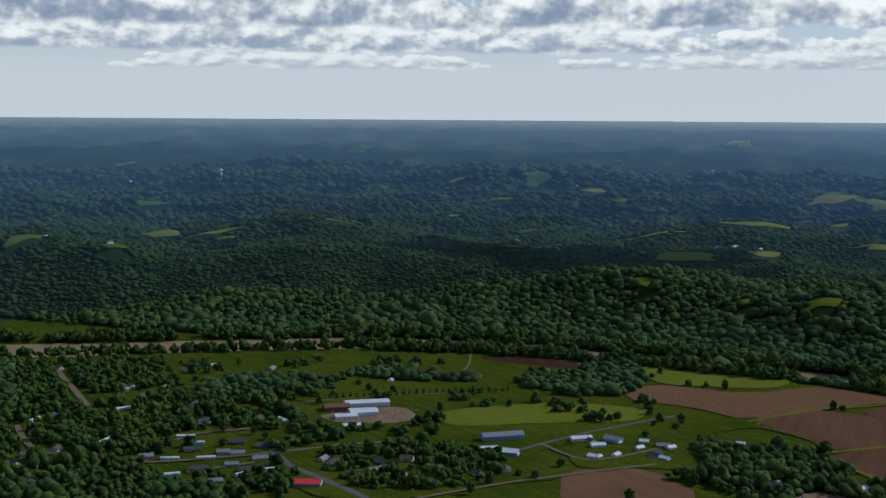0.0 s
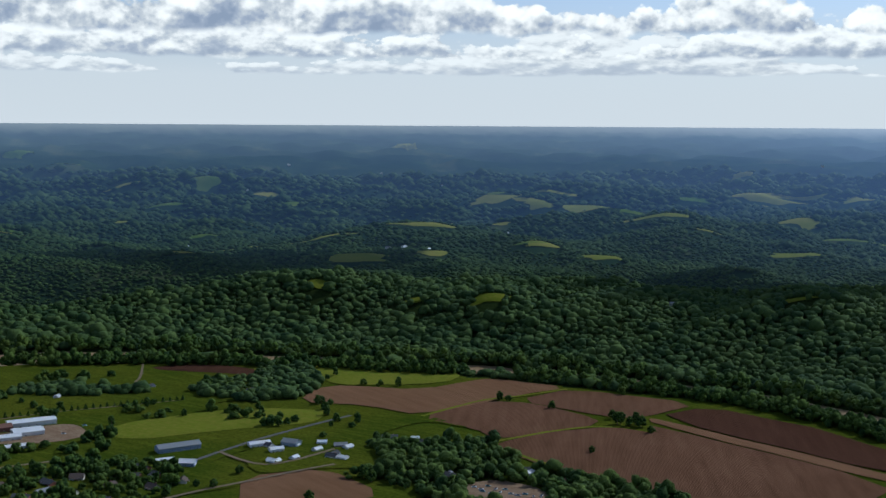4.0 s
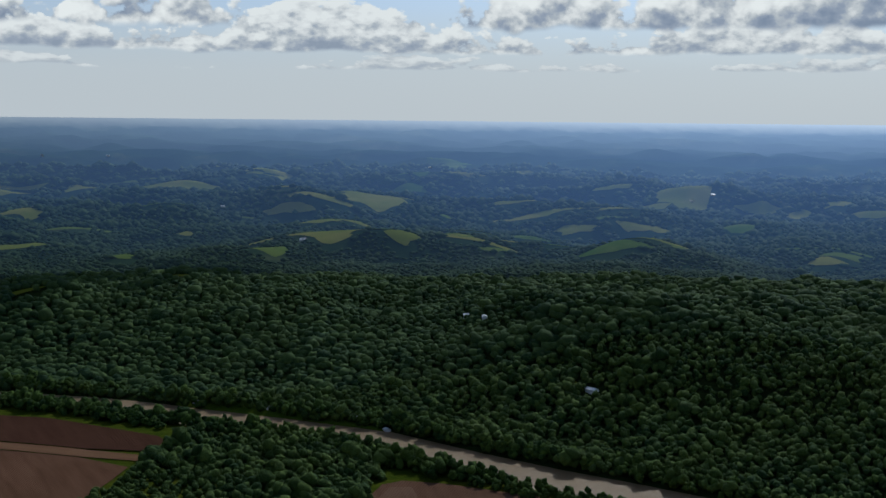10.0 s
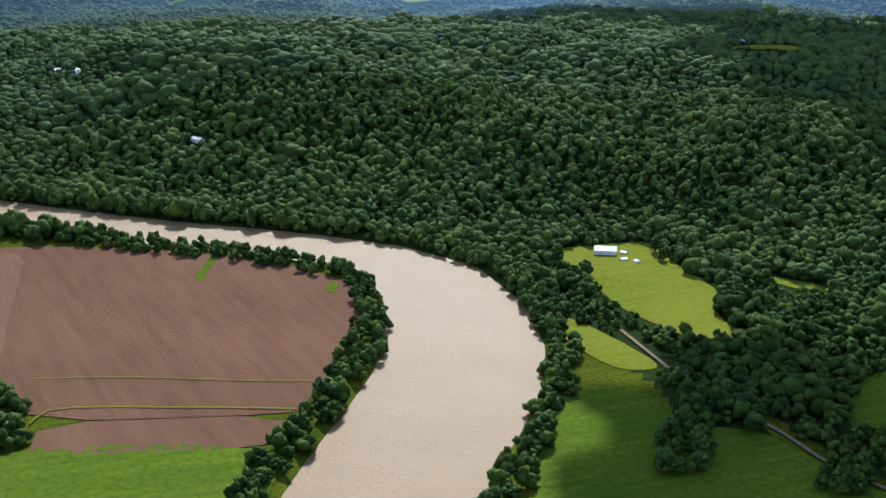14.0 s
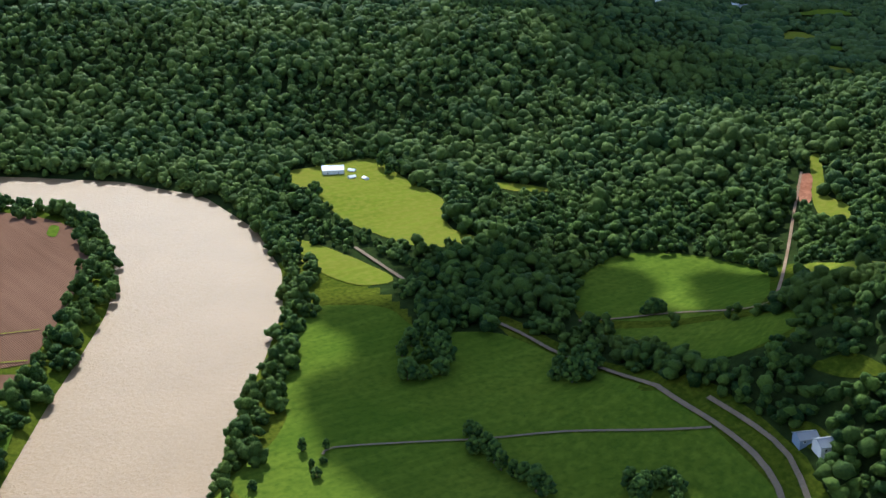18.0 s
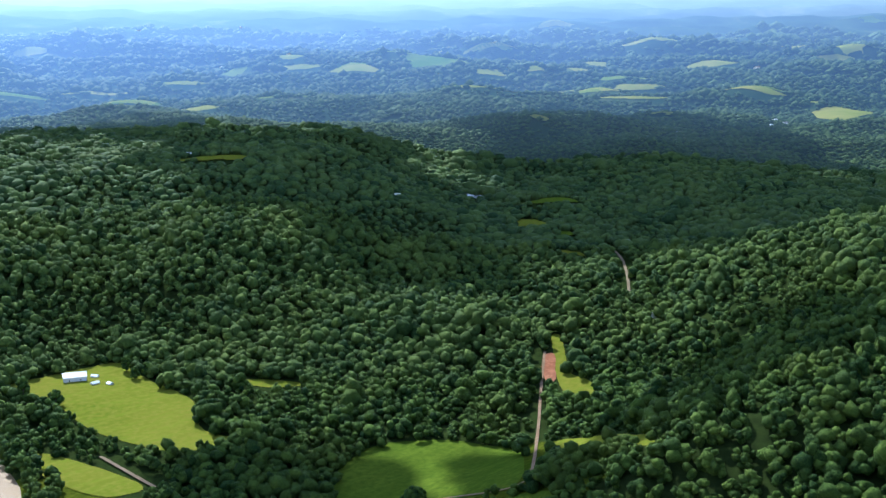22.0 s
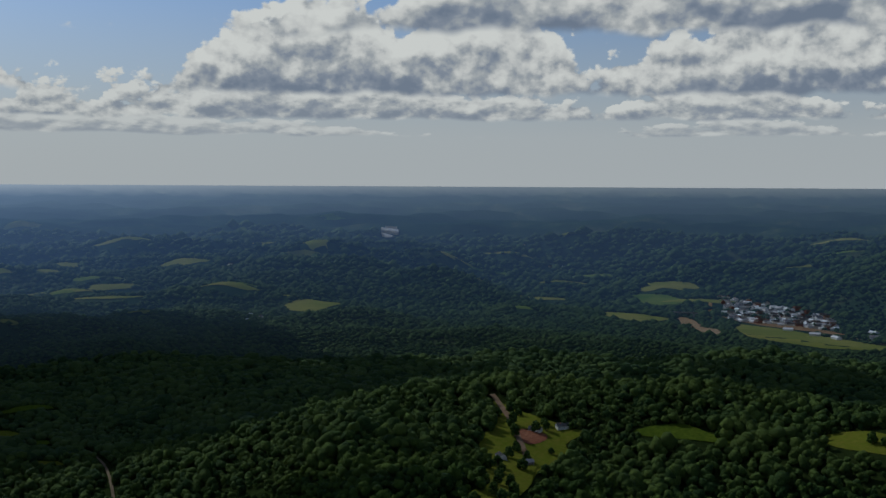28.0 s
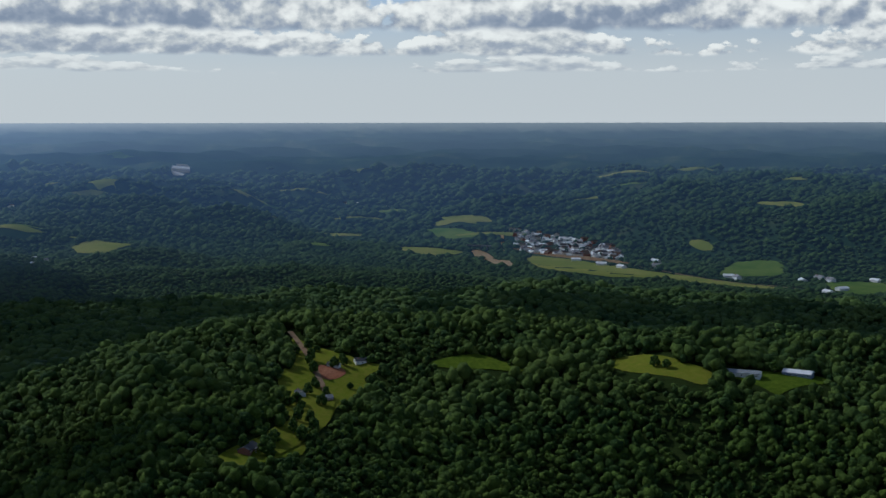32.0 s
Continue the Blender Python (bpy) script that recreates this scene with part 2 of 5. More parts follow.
KNOLLS += [(-347, 3160, 96, 14), (1355, 3097, 110, 14), (1621, 2115, 83, 14), (3589, 1153, 90, 14), (1408, 2367, 99, 14), (976, 3200, 58, 14), (-2477, 2275, 74, 14), (-2211, 1231, 96, 14), (1667, 3349, 83, 14), (1082, 3724, 95, 14), (-533, 3740, 73, 14), (516, 2953, 92, 14), (-1301, 2737, 78, 14), (3368, -270, 63, 14), (2595, 2655, 73, 14), (1397, 2138, 101, 14), (-51, 3906, 68, 14), (548, 3567, 101, 14), (-3069, 1541, 86, 14), (229, 2790, 114, 14), (-2329, 944, 92, 14), (-58, 3639, 74, 14), (2545, 2038, 62, 14), (3394, 2087, 55, 14)]
KNOLLS += [(3036, 2158, 65, 14), (3088, 1615, 73, 14), (-508, 3702, 72, 14), (3863, 189, 115, 14), (-2034, 1452, 87, 14), (3334, 668, 114, 14), (-1535, 2458, 67, 14), (-2248, 1939, 57, 14), (3556, 194, 106, 14), (-877, 3709, 108, 14), (-1235, 2100, 108, 14), (-162, 2791, 58, 14), (-1629, 2845, 63, 14), (1286, 3082, 115, 14), (1012, 3457, 116, 14), (3899, -21, 82, 14), (-1931, 2387, 108, 14), (-969, 2361, 65, 14), (-1489, 2584, 65, 14), (-89, 3284, 93, 14), (-2141, 1489, 117, 14), (104, 3792, 89, 14), (1214, 2084, 93, 14), (-1562, 2622, 63, 14)]
KNOLLS += [(1472, 2710, 107, 14), (275, 3440, 54, 14), (1966, 1928, 74, 14), (-41, 3796, 108, 14), (101, 2661, 93, 14), (913, 3300, 113, 14), (-2878, 2553, 96, 14), (2499, 1889, 88, 14), (-2036, 2130, 79, 14), (2272, 1784, 82, 14), (-2766, 2401, 72, 14), (2418, 2094, 58, 14), (2050, 1250, 94, 14), (158, 2463, 86, 14), (-762, 2333, 107, 14), (866, 3750, 111, 14), (-1180, 3056, 108, 14), (-2341, 1578, 69, 14), (-1713, 1753, 94, 14), (270, 2457, 82, 14), (2176, 3063, 83, 14), (943, 3540, 111, 14), (2702, 2113, 75, 14), (2315, 2153, 88, 14)]
KNOLLS += [(2087, 2680, 75, 14)]

# open farmland beyond the river bend: heading, distance, half breadth, half depth
_far = random.Random(77)
FARMLAND = [(_far.uniform(a0, a1), _far.uniform(r0, r1), _far.uniform(40, 120), _far.uniform(14, 34)) for a0, a1, r0, r1, n in
            [(-8, 26, 2250, 3300, 26), (-40, -8, 2500, 3700, 12), (28, 60, 2700, 3800, 12), (60, 90, 2900, 3900, 10)] for _ in range(n)]
KNOLLS += [(round(math.sin(radians(a)) * r), round(math.cos(radians(a)) * r), 80, 12) for a, r, _, _ in FARMLAND]

# ---- materials ----
def material(name, rough=0.8, spec=0.3):
    m = bpy.data.materials.new(name)
    m.use_nodes = True
    t = m.node_tree
    b = t.nodes["Principled BSDF"]
    b.inputs["Roughness"].default_value = rough
    b.inputs["Specular IOR Level"].default_value = spec
    return m, t, b


def where(t):
    return t.nodes.new("ShaderNodeTexCoord").outputs["Object"]


def bump(t, b, height, strength, distance):
    n = t.nodes.new("ShaderNodeBump")
    n.inputs["Strength"].default_value, n.inputs["Distance"].default_value = strength, distance
    t.links.new(height, n.inputs["Height"])
    t.links.new(n.outputs[0], b.inputs["Normal"])


def ground_cover(name, a, b, c, big=0.008, fine=0.35, relief=0.3):
    """Two-scale mottled cover: a and b in broad patches, c in fine flecks."""
    m, t, bs = material(name, 1.0, 0.0)
    v = where(t)
    n1, n2 = noise_node(t, v, big, 5), noise_node(t, v, fine, 4)
    k = ramp(t, n1, [(0.36, (0, 0, 0)), (0.64, (1, 1, 1))])
    col = mixc(t, k, a, b)
    f = ramp(t, n2, [(0.42, (0, 0, 0)), (0.68, (1, 1, 1))])
    mp = t.nodes.new("ShaderNodeMapping")
    mp.inputs["Rotation"].default_value, mp.inputs["Scale"].default_value = (0, 0, 0.9), (0.018, 0.16, 1)
    t.links.new(v, mp.inputs["Vector"])
    st = ramp(t, noise_node(t, mp.outputs[0], 1.0, 3), [(0.45, (0, 0, 0)), (0.62, (1, 1, 1))])
    col = mixc(t, math_node(t, "MULTIPLY", st, 0.35), col, tuple(q * 1.45 for q in b))
    col = mixc(t, math_node(t, "MULTIPLY", f, 0.7), col, c)
    t.links.new(col, bs.inputs["Base Color"])
    bump(t, bs, n2, relief, 0.8)
    return m


def ploughed(name, a, b, angle, row=2.4):
    m, t, bs = material(name, 1.0, 0.0)
    v = where(t)
    r = t.nodes.new("ShaderNodeVectorRotate")
    r.rotation_type, r.inputs["Angle"].default_value = "Z_AXIS", radians(angle)
    t.links.new(v, r.inputs["Vector"])
    s = t.nodes.new("ShaderNodeMapping")
    s.inputs["Scale"].default_value = (0.012, 0.11, 1)
    t.links.new(r.outputs[0], s.inputs["Vector"])
    streak = noise_node(t, s.outputs[0], 1.0, 5, 0.6)
    patch = noise_node(t, v, 0.006, 5)
    w = t.nodes.new("ShaderNodeTexWave")
    w.bands_direction = "Y"
    w.inputs["Scale"].default_value, w.inputs["Distortion"].default_value = 0.31 / row * 2, 1.5
    t.links.new(r.outputs[0], w.inputs["Vector"])
    k = math_node(t, "MULTIPLY_ADD", streak, 0.55, math_node(t, "MULTIPLY", patch, 0.5))
    k = ramp(t, k, [(0.38, (0, 0, 0)), (0.66, (1, 1, 1))])
    col = mixc(t, k, a, b)
    col = mixc(t, math_node(t, "MULTIPLY", w.outputs[0], 0.22), col, tuple(c * 1.35 for c in b))
    t.links.new(col, bs.inputs["Base Color"])
    bump(t, bs, w.outputs[0], 0.4, 0.4)
    return m


def foliage(name, dark, light, tint, fine=0.7, sheen=0.025, relief=1.0):
    """Leaves in dark and light clumps."""
    m, t, bs = material(name, 0.75, sheen)
    g = t.nodes.new("ShaderNodeNewGeometry")
    v = where(t)
    n = noise_node(t, v, 0.012, 4)
    leaf = noise_node(t, v, fine, 5, 0.7)
    k = math_node(t, "MULTIPLY_ADD", g.outputs["Random Per Island"], 0.45, math_node(t, "MULTIPLY", leaf, 0.95))
    col = mixc(t, ramp(t, k, [(0.45, (0, 0, 0)), (0.95, (1, 1, 1))]), dark, light)
    col = mixc(t, math_node(t, "MULTIPLY", ramp(t, n, [(0.45, (0, 0, 0)), (0.7, (1, 1, 1))]), 0.6), col, tint)
    t.links.new(col, bs.inputs["Base Color"])
    bump(t, bs, leaf, relief, 1.6)
    return m


def painted(name, col, rough=0.6, spec=0.3, grime=0.25, scale=0.6):
    m, t, bs = material(name, rough, spec)
    n = noise_node(t, where(t), scale, 6)
    c = mixc(t, math_node(t, "MULTIPLY", n, grime), col, tuple(x * 0.45 for x in col))
    t.links.new(c, bs.inputs["Base Color"])
    return m


GRASS = ground_cover("grass", (0.0345, 0.054, 0.0045), (0.07331, 0.07875, 0.0075), (0.02242, 0.0375, 0.00375))
MEADOW = ground_cover("meadow_grass", (0.054, 0.086, 0.008), (0.080, 0.106, 0.011), (0.038, 0.066, 0.007), 0.012, 0.25)
PASTURE = ground_cover("dry_pasture", (0.124, 0.132, 0.0144), (0.092, 0.116, 0.0096), (0.16, 0.148, 0.024), 0.01, 0.2)
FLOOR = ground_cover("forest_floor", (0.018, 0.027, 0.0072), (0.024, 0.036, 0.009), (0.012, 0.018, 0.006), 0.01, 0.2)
SOIL = ploughed("ploughed_soil", (0.078, 0.039, 0.021), (0.128, 0.068, 0.039), 62)
SOIL_BEND = ploughed("bend_ploughed_soil", (0.086, 0.046, 0.027), (0.132, 0.073, 0.044), 82)
SOIL_DRY = ploughed("bend_dry_soil", (0.110, 0.061, 0.037), (0.150, 0.088, 0.056), 82)
SOIL_DARK = ploughed("dark_ploughed_soil", (0.04125, 0.0195, 0.012), (0.0675, 0.033, 0.02025), 62)
SOIL_PALE = ploughed("dry_ploughed_soil", (0.117, 0.06084, 0.03042), (0.1638, 0.09126, 0.04836), 20)
DIRT = ground_cover("bare_dirt", (0.1785, 0.119, 0.07225), (0.221, 0.1573, 0.102), (0.1275, 0.0765, 0.0442), 0.05, 0.5)
REDDIRT = ground_cover("red_clay", (0.22, 0.085, 0.042), (0.26, 0.12, 0.07), (0.16, 0.065, 0.036), 0.05, 0.5)
GRAVEL = ground_cover("pale_gravel", (0.158, 0.122, 0.078), (0.125, 0.096, 0.062), (0.18, 0.142, 0.095), 0.05, 0.8)
ASPHALT = ground_cover("grey_asphalt", (0.098, 0.0945, 0.091), (0.119, 0.112, 0.105), (0.077, 0.077, 0.077), 0.05, 0.8)
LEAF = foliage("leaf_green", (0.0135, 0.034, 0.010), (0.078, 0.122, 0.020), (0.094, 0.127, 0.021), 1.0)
# greens go bluer and flatter with distance: haze mixed into the leaf colour
LEAF_MID = foliage("hazed_hill_leaf_green", (0.018, 0.040, 0.012), (0.082, 0.120, 0.024), (0.092, 0.124, 0.024), 0.8, relief=0.9)
LEAF_FAR = foliage("hazed_far_leaf_green", (0.019, 0.041, 0.016), (0.072, 0.108, 0.028), (0.076, 0.106, 0.029), 0.6, relief=0.7)


def water():
    m, t, bs = material("muddy_water", 0.5, 0.07)
    v = where(t)
    n = noise_node(t, v, 0.02, 4)
    col = mixc(t, n, (0.205, 0.135, 0.066), (0.26, 0.176, 0.090))
    t.links.new(col, bs.inputs["Base Color"])
    w = noise_node(t, v, 0.35, 6, 0.65)
    bump(t, bs, w, 0.5, 1.6)
    return m


WATER = water()


def haze_glow(t, bs):
    """Paints haze as emission: a blue glow on far land that grows with distance."""
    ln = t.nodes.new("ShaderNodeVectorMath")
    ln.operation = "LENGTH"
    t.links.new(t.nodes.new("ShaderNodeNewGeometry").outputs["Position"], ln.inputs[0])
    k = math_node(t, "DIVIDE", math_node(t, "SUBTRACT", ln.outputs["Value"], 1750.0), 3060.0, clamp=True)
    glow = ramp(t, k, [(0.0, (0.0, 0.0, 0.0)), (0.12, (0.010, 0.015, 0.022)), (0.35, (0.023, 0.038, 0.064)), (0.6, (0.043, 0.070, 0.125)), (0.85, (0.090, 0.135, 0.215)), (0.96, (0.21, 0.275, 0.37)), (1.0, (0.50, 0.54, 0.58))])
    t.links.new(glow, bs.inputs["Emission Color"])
    # the painted haze is brighter towards the sun
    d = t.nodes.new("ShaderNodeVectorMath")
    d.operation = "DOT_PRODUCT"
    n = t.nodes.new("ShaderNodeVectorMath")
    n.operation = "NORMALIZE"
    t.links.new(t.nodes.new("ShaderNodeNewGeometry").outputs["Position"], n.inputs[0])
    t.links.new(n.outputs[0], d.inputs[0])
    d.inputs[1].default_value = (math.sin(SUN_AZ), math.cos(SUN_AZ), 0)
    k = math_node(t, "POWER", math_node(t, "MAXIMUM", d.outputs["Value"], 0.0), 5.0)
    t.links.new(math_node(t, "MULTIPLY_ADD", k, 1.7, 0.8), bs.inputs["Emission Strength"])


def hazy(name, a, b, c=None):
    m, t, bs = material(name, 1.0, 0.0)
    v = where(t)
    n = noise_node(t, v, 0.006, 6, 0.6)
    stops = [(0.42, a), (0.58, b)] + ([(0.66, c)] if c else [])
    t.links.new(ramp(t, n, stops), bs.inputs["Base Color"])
    haze_glow(t, bs)
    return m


# far land and far woods, with haze put in as an emissive glow
BACKDROP = hazy("blue_haze_distance", (0.015, 0.03, 0.014), (0.025, 0.043, 0.018), (0.05, 0.062, 0.025))
FAR_WOODS = foliage("far_woods_haze_glow", (0.014, 0.032, 0.010), (0.045, 0.074, 0.017), (0.05, 0.075, 0.018), 0.15)
haze_glow(FAR_WOODS.node_tree, FAR_WOODS.node_tree.nodes["Principled BSDF"])

# ---- ground, river, fields ----
def mesh_object(name, verts, faces, mats, parent=None, smooth_faces=False):
    me = bpy.data.meshes.new(name)
    verts, faces = np.asarray(verts, np.float32), np.asarray(faces, np.int32)
    me.vertices.add(len(verts))
    me.vertices.foreach_set("co", verts.ravel())
    n = faces.shape[1]
    me.loops.add(faces.size)
    me.loops.foreach_set("vertex_index", faces.ravel())
    me.polygons.add(len(faces))
    me.polygons.foreach_set("loop_start", np.arange(0, faces.size, n, dtype=np.int32))
    me.polygons.foreach_set("loop_total", np.full(len(faces), n, np.int32))
    me.polygons.foreach_set("use_smooth", np.full(len(faces), smooth_faces))
    me.update(calc_edges=True)
    for m in mats if isinstance(mats, (list, tuple)) else [mats]:
        me.materials.append(m)
    ob = new(name, me)
    ob.parent = parent
    return ob


def polar_sheet(name, radii, angles, mat, label, closed=False):
    A, R = np.meshgrid(np.radians(angles), radii)
    X, Y = np.sin(A) * R, np.cos(A) * R
    Z = ground(X, Y)
    nr, na = A.shape
    i = np.arange(nr * na).reshape(nr, na)
    f = np.stack([i[:-1, :-1], i[:-1, 1:], i[1:, 1:], i[1:, :-1]], -1).reshape(-1, 4)[:, ::-1]
    ob = mesh_object(name, np.stack([X, Y, Z], -1).reshape(-1, 3), f, mat, smooth_faces=True)
    return tagged(ob, label, "ground", kind="structure")


SPLIT = 1900.0
ROUND = np.concatenate([np.arange(-180, -78, 3.0), np.arange(-78, 105, 0.2), np.arange(105, 181, 3.0)])
near_r = np.concatenate([[5, 60, 150, 280, 380], np.arange(440, 1500, 11.0), np.arange(1500, SPLIT, 22.0), [SPLIT]])
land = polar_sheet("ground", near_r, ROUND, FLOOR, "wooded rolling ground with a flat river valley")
land.data.materials.append(GRASS)
centres = np.empty(len(land.data.polygons) * 3, np.float32)
land.data.polygons.foreach_get("center", centres)
cx, cy = centres.reshape(-1, 3)[:, 0].astype(float), centres.reshape(-1, 3)[:, 1].astype(float)
flat = np.full(cx.shape, 1e9)
for line, w in LOWLANDS[:3]:
    flat = np.minimum(flat, seg_dist(cx, cy, line, w))
land.data.polygons.foreach_set("material_index", (flat < 15).astype(np.int32))
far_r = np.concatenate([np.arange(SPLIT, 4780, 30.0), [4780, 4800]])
polar_sheet("backdrop", far_r, ROUND, BACKDROP, "distant woods and fields to the horizon with painted blue haze")


def inside(x, y, poly):
    x, y = np.asarray(x, float), np.asarray(y, float)
    r = np.zeros(x.shape, bool)
    n = len(poly)
    for i in range(n):
        (ax, ay), (bx, by) = poly[i], poly[i - 1]
        if ay != by:
            r ^= ((ay > y) != (by > y)) & (x < (bx - ax) * (y - ay) / (by - ay) + ax)
    return r


OPEN = []      # outlines where no woods grow
TRACKS = []    # (line, half width) kept clear


def rounded(poly, cuts=2, wobble=0.0, seed=0):
    """Chaikin-rounded outline."""
    p = np.array(poly, float)
    for _ in range(cuts):
        q = np.roll(p, -1, 0)
        p = np.stack([p * 0.8 + q * 0.2, p * 0.2 + q * 0.8], 1).reshape(-1, 2)
    if wobble:
        p = p + wobble * np.stack([vnoise(p[:, 0] / 25 + seed, p[:, 1] / 25), vnoise(p[:, 0] / 25, p[:, 1] / 25 + seed + 9)], -1)
    return p


def field(name, poly, mat, label, lift=0.35, cuts=2, wobble=2.0, clear=True, cell=None, category="field"):
    p = rounded(poly, cuts, wobble, len(OPEN))
    if clear:
        OPEN.append([tuple(q) for q in p])
        # low growth only where taller trees would hide the clearing
        mx, my = p.mean(0)
        r = math.hypot(mx, my)
        back = min(35.0, 4.0 * r / (EYE - float(ground(mx, my))))
        OPEN.append([tuple(q * (1 - back / r)) for q in p])
    bm = bmesh.new()
    bm.faces.new([bm.verts.new((x, y, 0)) for x, y in p])
    lo, hi = p.min(0), p.max(0)
    size = cell or max(8.0, min(hi - lo) / 14)
    for axis in (0, 1):
        for c in np.arange(lo[axis] + size, hi[axis], size):
            co, no = [0, 0, 0], [0, 0, 0]
            co[axis], no[axis] = c, 1
            bmesh.ops.bisect_plane(bm, geom=bm.verts[:] + bm.edges[:] + bm.faces[:], plane_co=co, plane_no=no)
    bmesh.ops.triangulate(bm, faces=bm.faces[:])
    xs, ys = np.array([v.co.x for v in bm.verts]), np.array([v.co.y for v in bm.verts])
    for v, z in zip(bm.verts, ground(xs, ys)):
        v.co.z = z + lift
    bm.normal_update()
    if sum(f.normal.z for f in bm.faces) < 0:
        bmesh.ops.reverse_faces(bm, faces=bm.faces[:])
    me = bpy.data.meshes.new(name)
    bm.to_mesh(me)
    bm.free()
    me.materials.append(mat)
    for f in me.polygons:
        f.use_smooth = True
    return tagged(new(name, me), label, category, kind="structure")


def dense(line, step):
    out = []
    for (ax, ay), (bx, by) in zip(line[:-1], line[1:]):
        n = max(1, int(math.hypot(bx - ax, by - ay) / step))
        out += [(ax + (bx - ax) * k / n, ay + (by - ay) * k / n) for k in range(n)]
    return out + [line[-1]]


def curve_through(line, step=12.0):
    """Catmull-Rom line through the given points."""
    p = [line[0], *line, line[-1]]
    out = []
    for i in range(1, len(p) - 2):
        p0, p1, p2, p3 = (np.array(q, float) for q in p[i - 1:i + 3])
        n = max(2, int(np.linalg.norm(p2 - p1) / step))
        for k in range(n):
            t = k / n
            out.append(tuple(0.5 * (2 * p1 + (p2 - p0) * t + (2 * p0 - 5 * p1 + 4 * p2 - p3) * t * t + (3 * p1 - p0 - 3 * p2 + p3) * t ** 3)))
    return out + [tuple(map(float, line[-1]))]


def strip(name, line, width, mat, label, lift=0.6, clear=3.0, category="road", step=10.0):
    pts = np.array(curve_through(line, step))
    d = np.gradient(pts, axis=0)
    d /= np.linalg.norm(d, axis=1)[:, None] + 1e-9
    nrm = np.stack([-d[:, 1], d[:, 0]], -1)
    w = width / 2 * (1 + 0.12 * vnoise(np.arange(len(pts)) * 0.7, np.full(len(pts), len(TRACKS) + 0.5)))
    rows = [pts + nrm * w[:, None] * s for s in (1, 0, -1)]
    v = np.concatenate([np.column_stack([r, ground(r[:, 0], r[:, 1]) + lift]) for r in rows])
    n = len(pts)
    i = np.arange(n - 1)
    f = np.concatenate([np.stack([i + k * n, i + 1 + k * n, i + 1 + (k + 1) * n, i + (k + 1) * n], -1) for k in (0, 1)])[:, ::-1]
    TRACKS.append((pts[::2].tolist(), width / 2 + clear))
    return tagged(mesh_object(name, v, f, mat, smooth_faces=True), label, category, kind="structure")


def river():
    line = np.array(curve_through(RIVER, 14.0))
    xs = np.array(RIVER, float)
    cum = np.concatenate([[0], np.cumsum(np.hypot(*np.diff(xs, axis=0).T))])
    cl = np.concatenate([[0], np.cumsum(np.hypot(*np.diff(line, axis=0).T))])
    w = np.interp(cl / cl[-1] * cum[-1], cum, RIVER_W) + 9
    d = np.gradient(line, axis=0)
    d /= np.linalg.norm(d, axis=1)[:, None]
    nrm = np.stack([-d[:, 1], d[:, 0]], -1)
    n = len(line)
    v = np.concatenate([np.column_stack([line + nrm * (w * s)[:, None], np.full(n, -3.2)]) for s in (1, 0, -1)])
    i = np.arange(n - 1)
    f = np.concatenate([np.stack([i + k * n, i + 1 + k * n, i + 1 + (k + 1) * n, i + (k + 1) * n], -1) for k in (0, 1)])[:, ::-1]
    return tagged(mesh_object("river", v, f, WATER), "broad muddy brown river with small ripples", "river", kind="structure")


river()

# far pastures glow with the same painted haze
FAR_PASTURE = hazy("far_dry_pasture_haze_glow", (0.12, 0.135, 0.022), (0.17, 0.165, 0.038))
FAR_GRASS = hazy("far_grass_haze_glow", (0.06, 0.10, 0.015), (0.10, 0.13, 0.025))
# pale base colour paints sky glint on water, and foam at the weir
PALEWATER = painted("foam_and_glint_water", (0.55, 0.56, 0.56), 0.12, 0.5, 0.1)


def hill_fields(rows, seed):
    for k, (az, r, hw, hd) in enumerate(rows):
        rng = random.Random(seed + k)
        a = radians(az)
        side, out = (math.cos(a), -math.sin(a)), (math.sin(a), math.cos(a))
        poly = []
        sides, slant = rng.choice([7, 9, 11]), rng.uniform(-0.5, 0.5)
        for j in range(sides):
            q = (j + rng.uniform(-0.4, 0.4)) / sides * 2 * math.pi
            u, v = math.cos(q) * hw * rng.uniform(0.4, 1.45), math.sin(q) * hd * rng.uniform(0.3, 1.5) * (0.6 if r < SPLIT else 1.0)
            v += slant * hd / hw * u
            poly.append((out[0] * r + side[0] * u + out[0] * v, out[1] * r + side[1] * u + out[1] * v))
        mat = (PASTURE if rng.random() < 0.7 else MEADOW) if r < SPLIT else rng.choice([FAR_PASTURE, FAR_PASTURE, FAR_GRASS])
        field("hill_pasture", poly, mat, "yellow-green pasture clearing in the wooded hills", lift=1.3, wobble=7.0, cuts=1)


# ---- fields, roads and woods of the valley ----
WOODS = []

field('grass_field', [(-1337, 680), (-1325, 753), (-1219, 859), (-1158, 958), (-1166, 1099), (-1088, 1180), (-965, 1129), (-899, 1063), (-926, 941), (-992, 820), (-1076, 701), (-1217, 618)], GRASS, 'mown green hay field by the river', lift=0.9, cuts=2, clear=False)
field('grass_field', [(-1131, 1017), (-1086, 1145), (-936, 1240), (-801, 1218), (-796, 1153), (-891, 1073), (-965, 1129)], PASTURE, 'yellow-green hay field beside the river trees', lift=0.9, cuts=2, clear=False)
field('grass_field', [(-1026, 668), (-1065, 749), (-1011, 820), (-960, 906), (-862, 972), (-810, 1004), (-755, 937), (-740, 859), (-778, 837), (-772, 742), (-695, 734), (-722, 681), (-734, 595), (-781, 532), (-853, 549), (-939, 581), (-996, 636)], GRASS, 'rough green pasture with darker tufts', lift=0.9, cuts=2, clear=False)
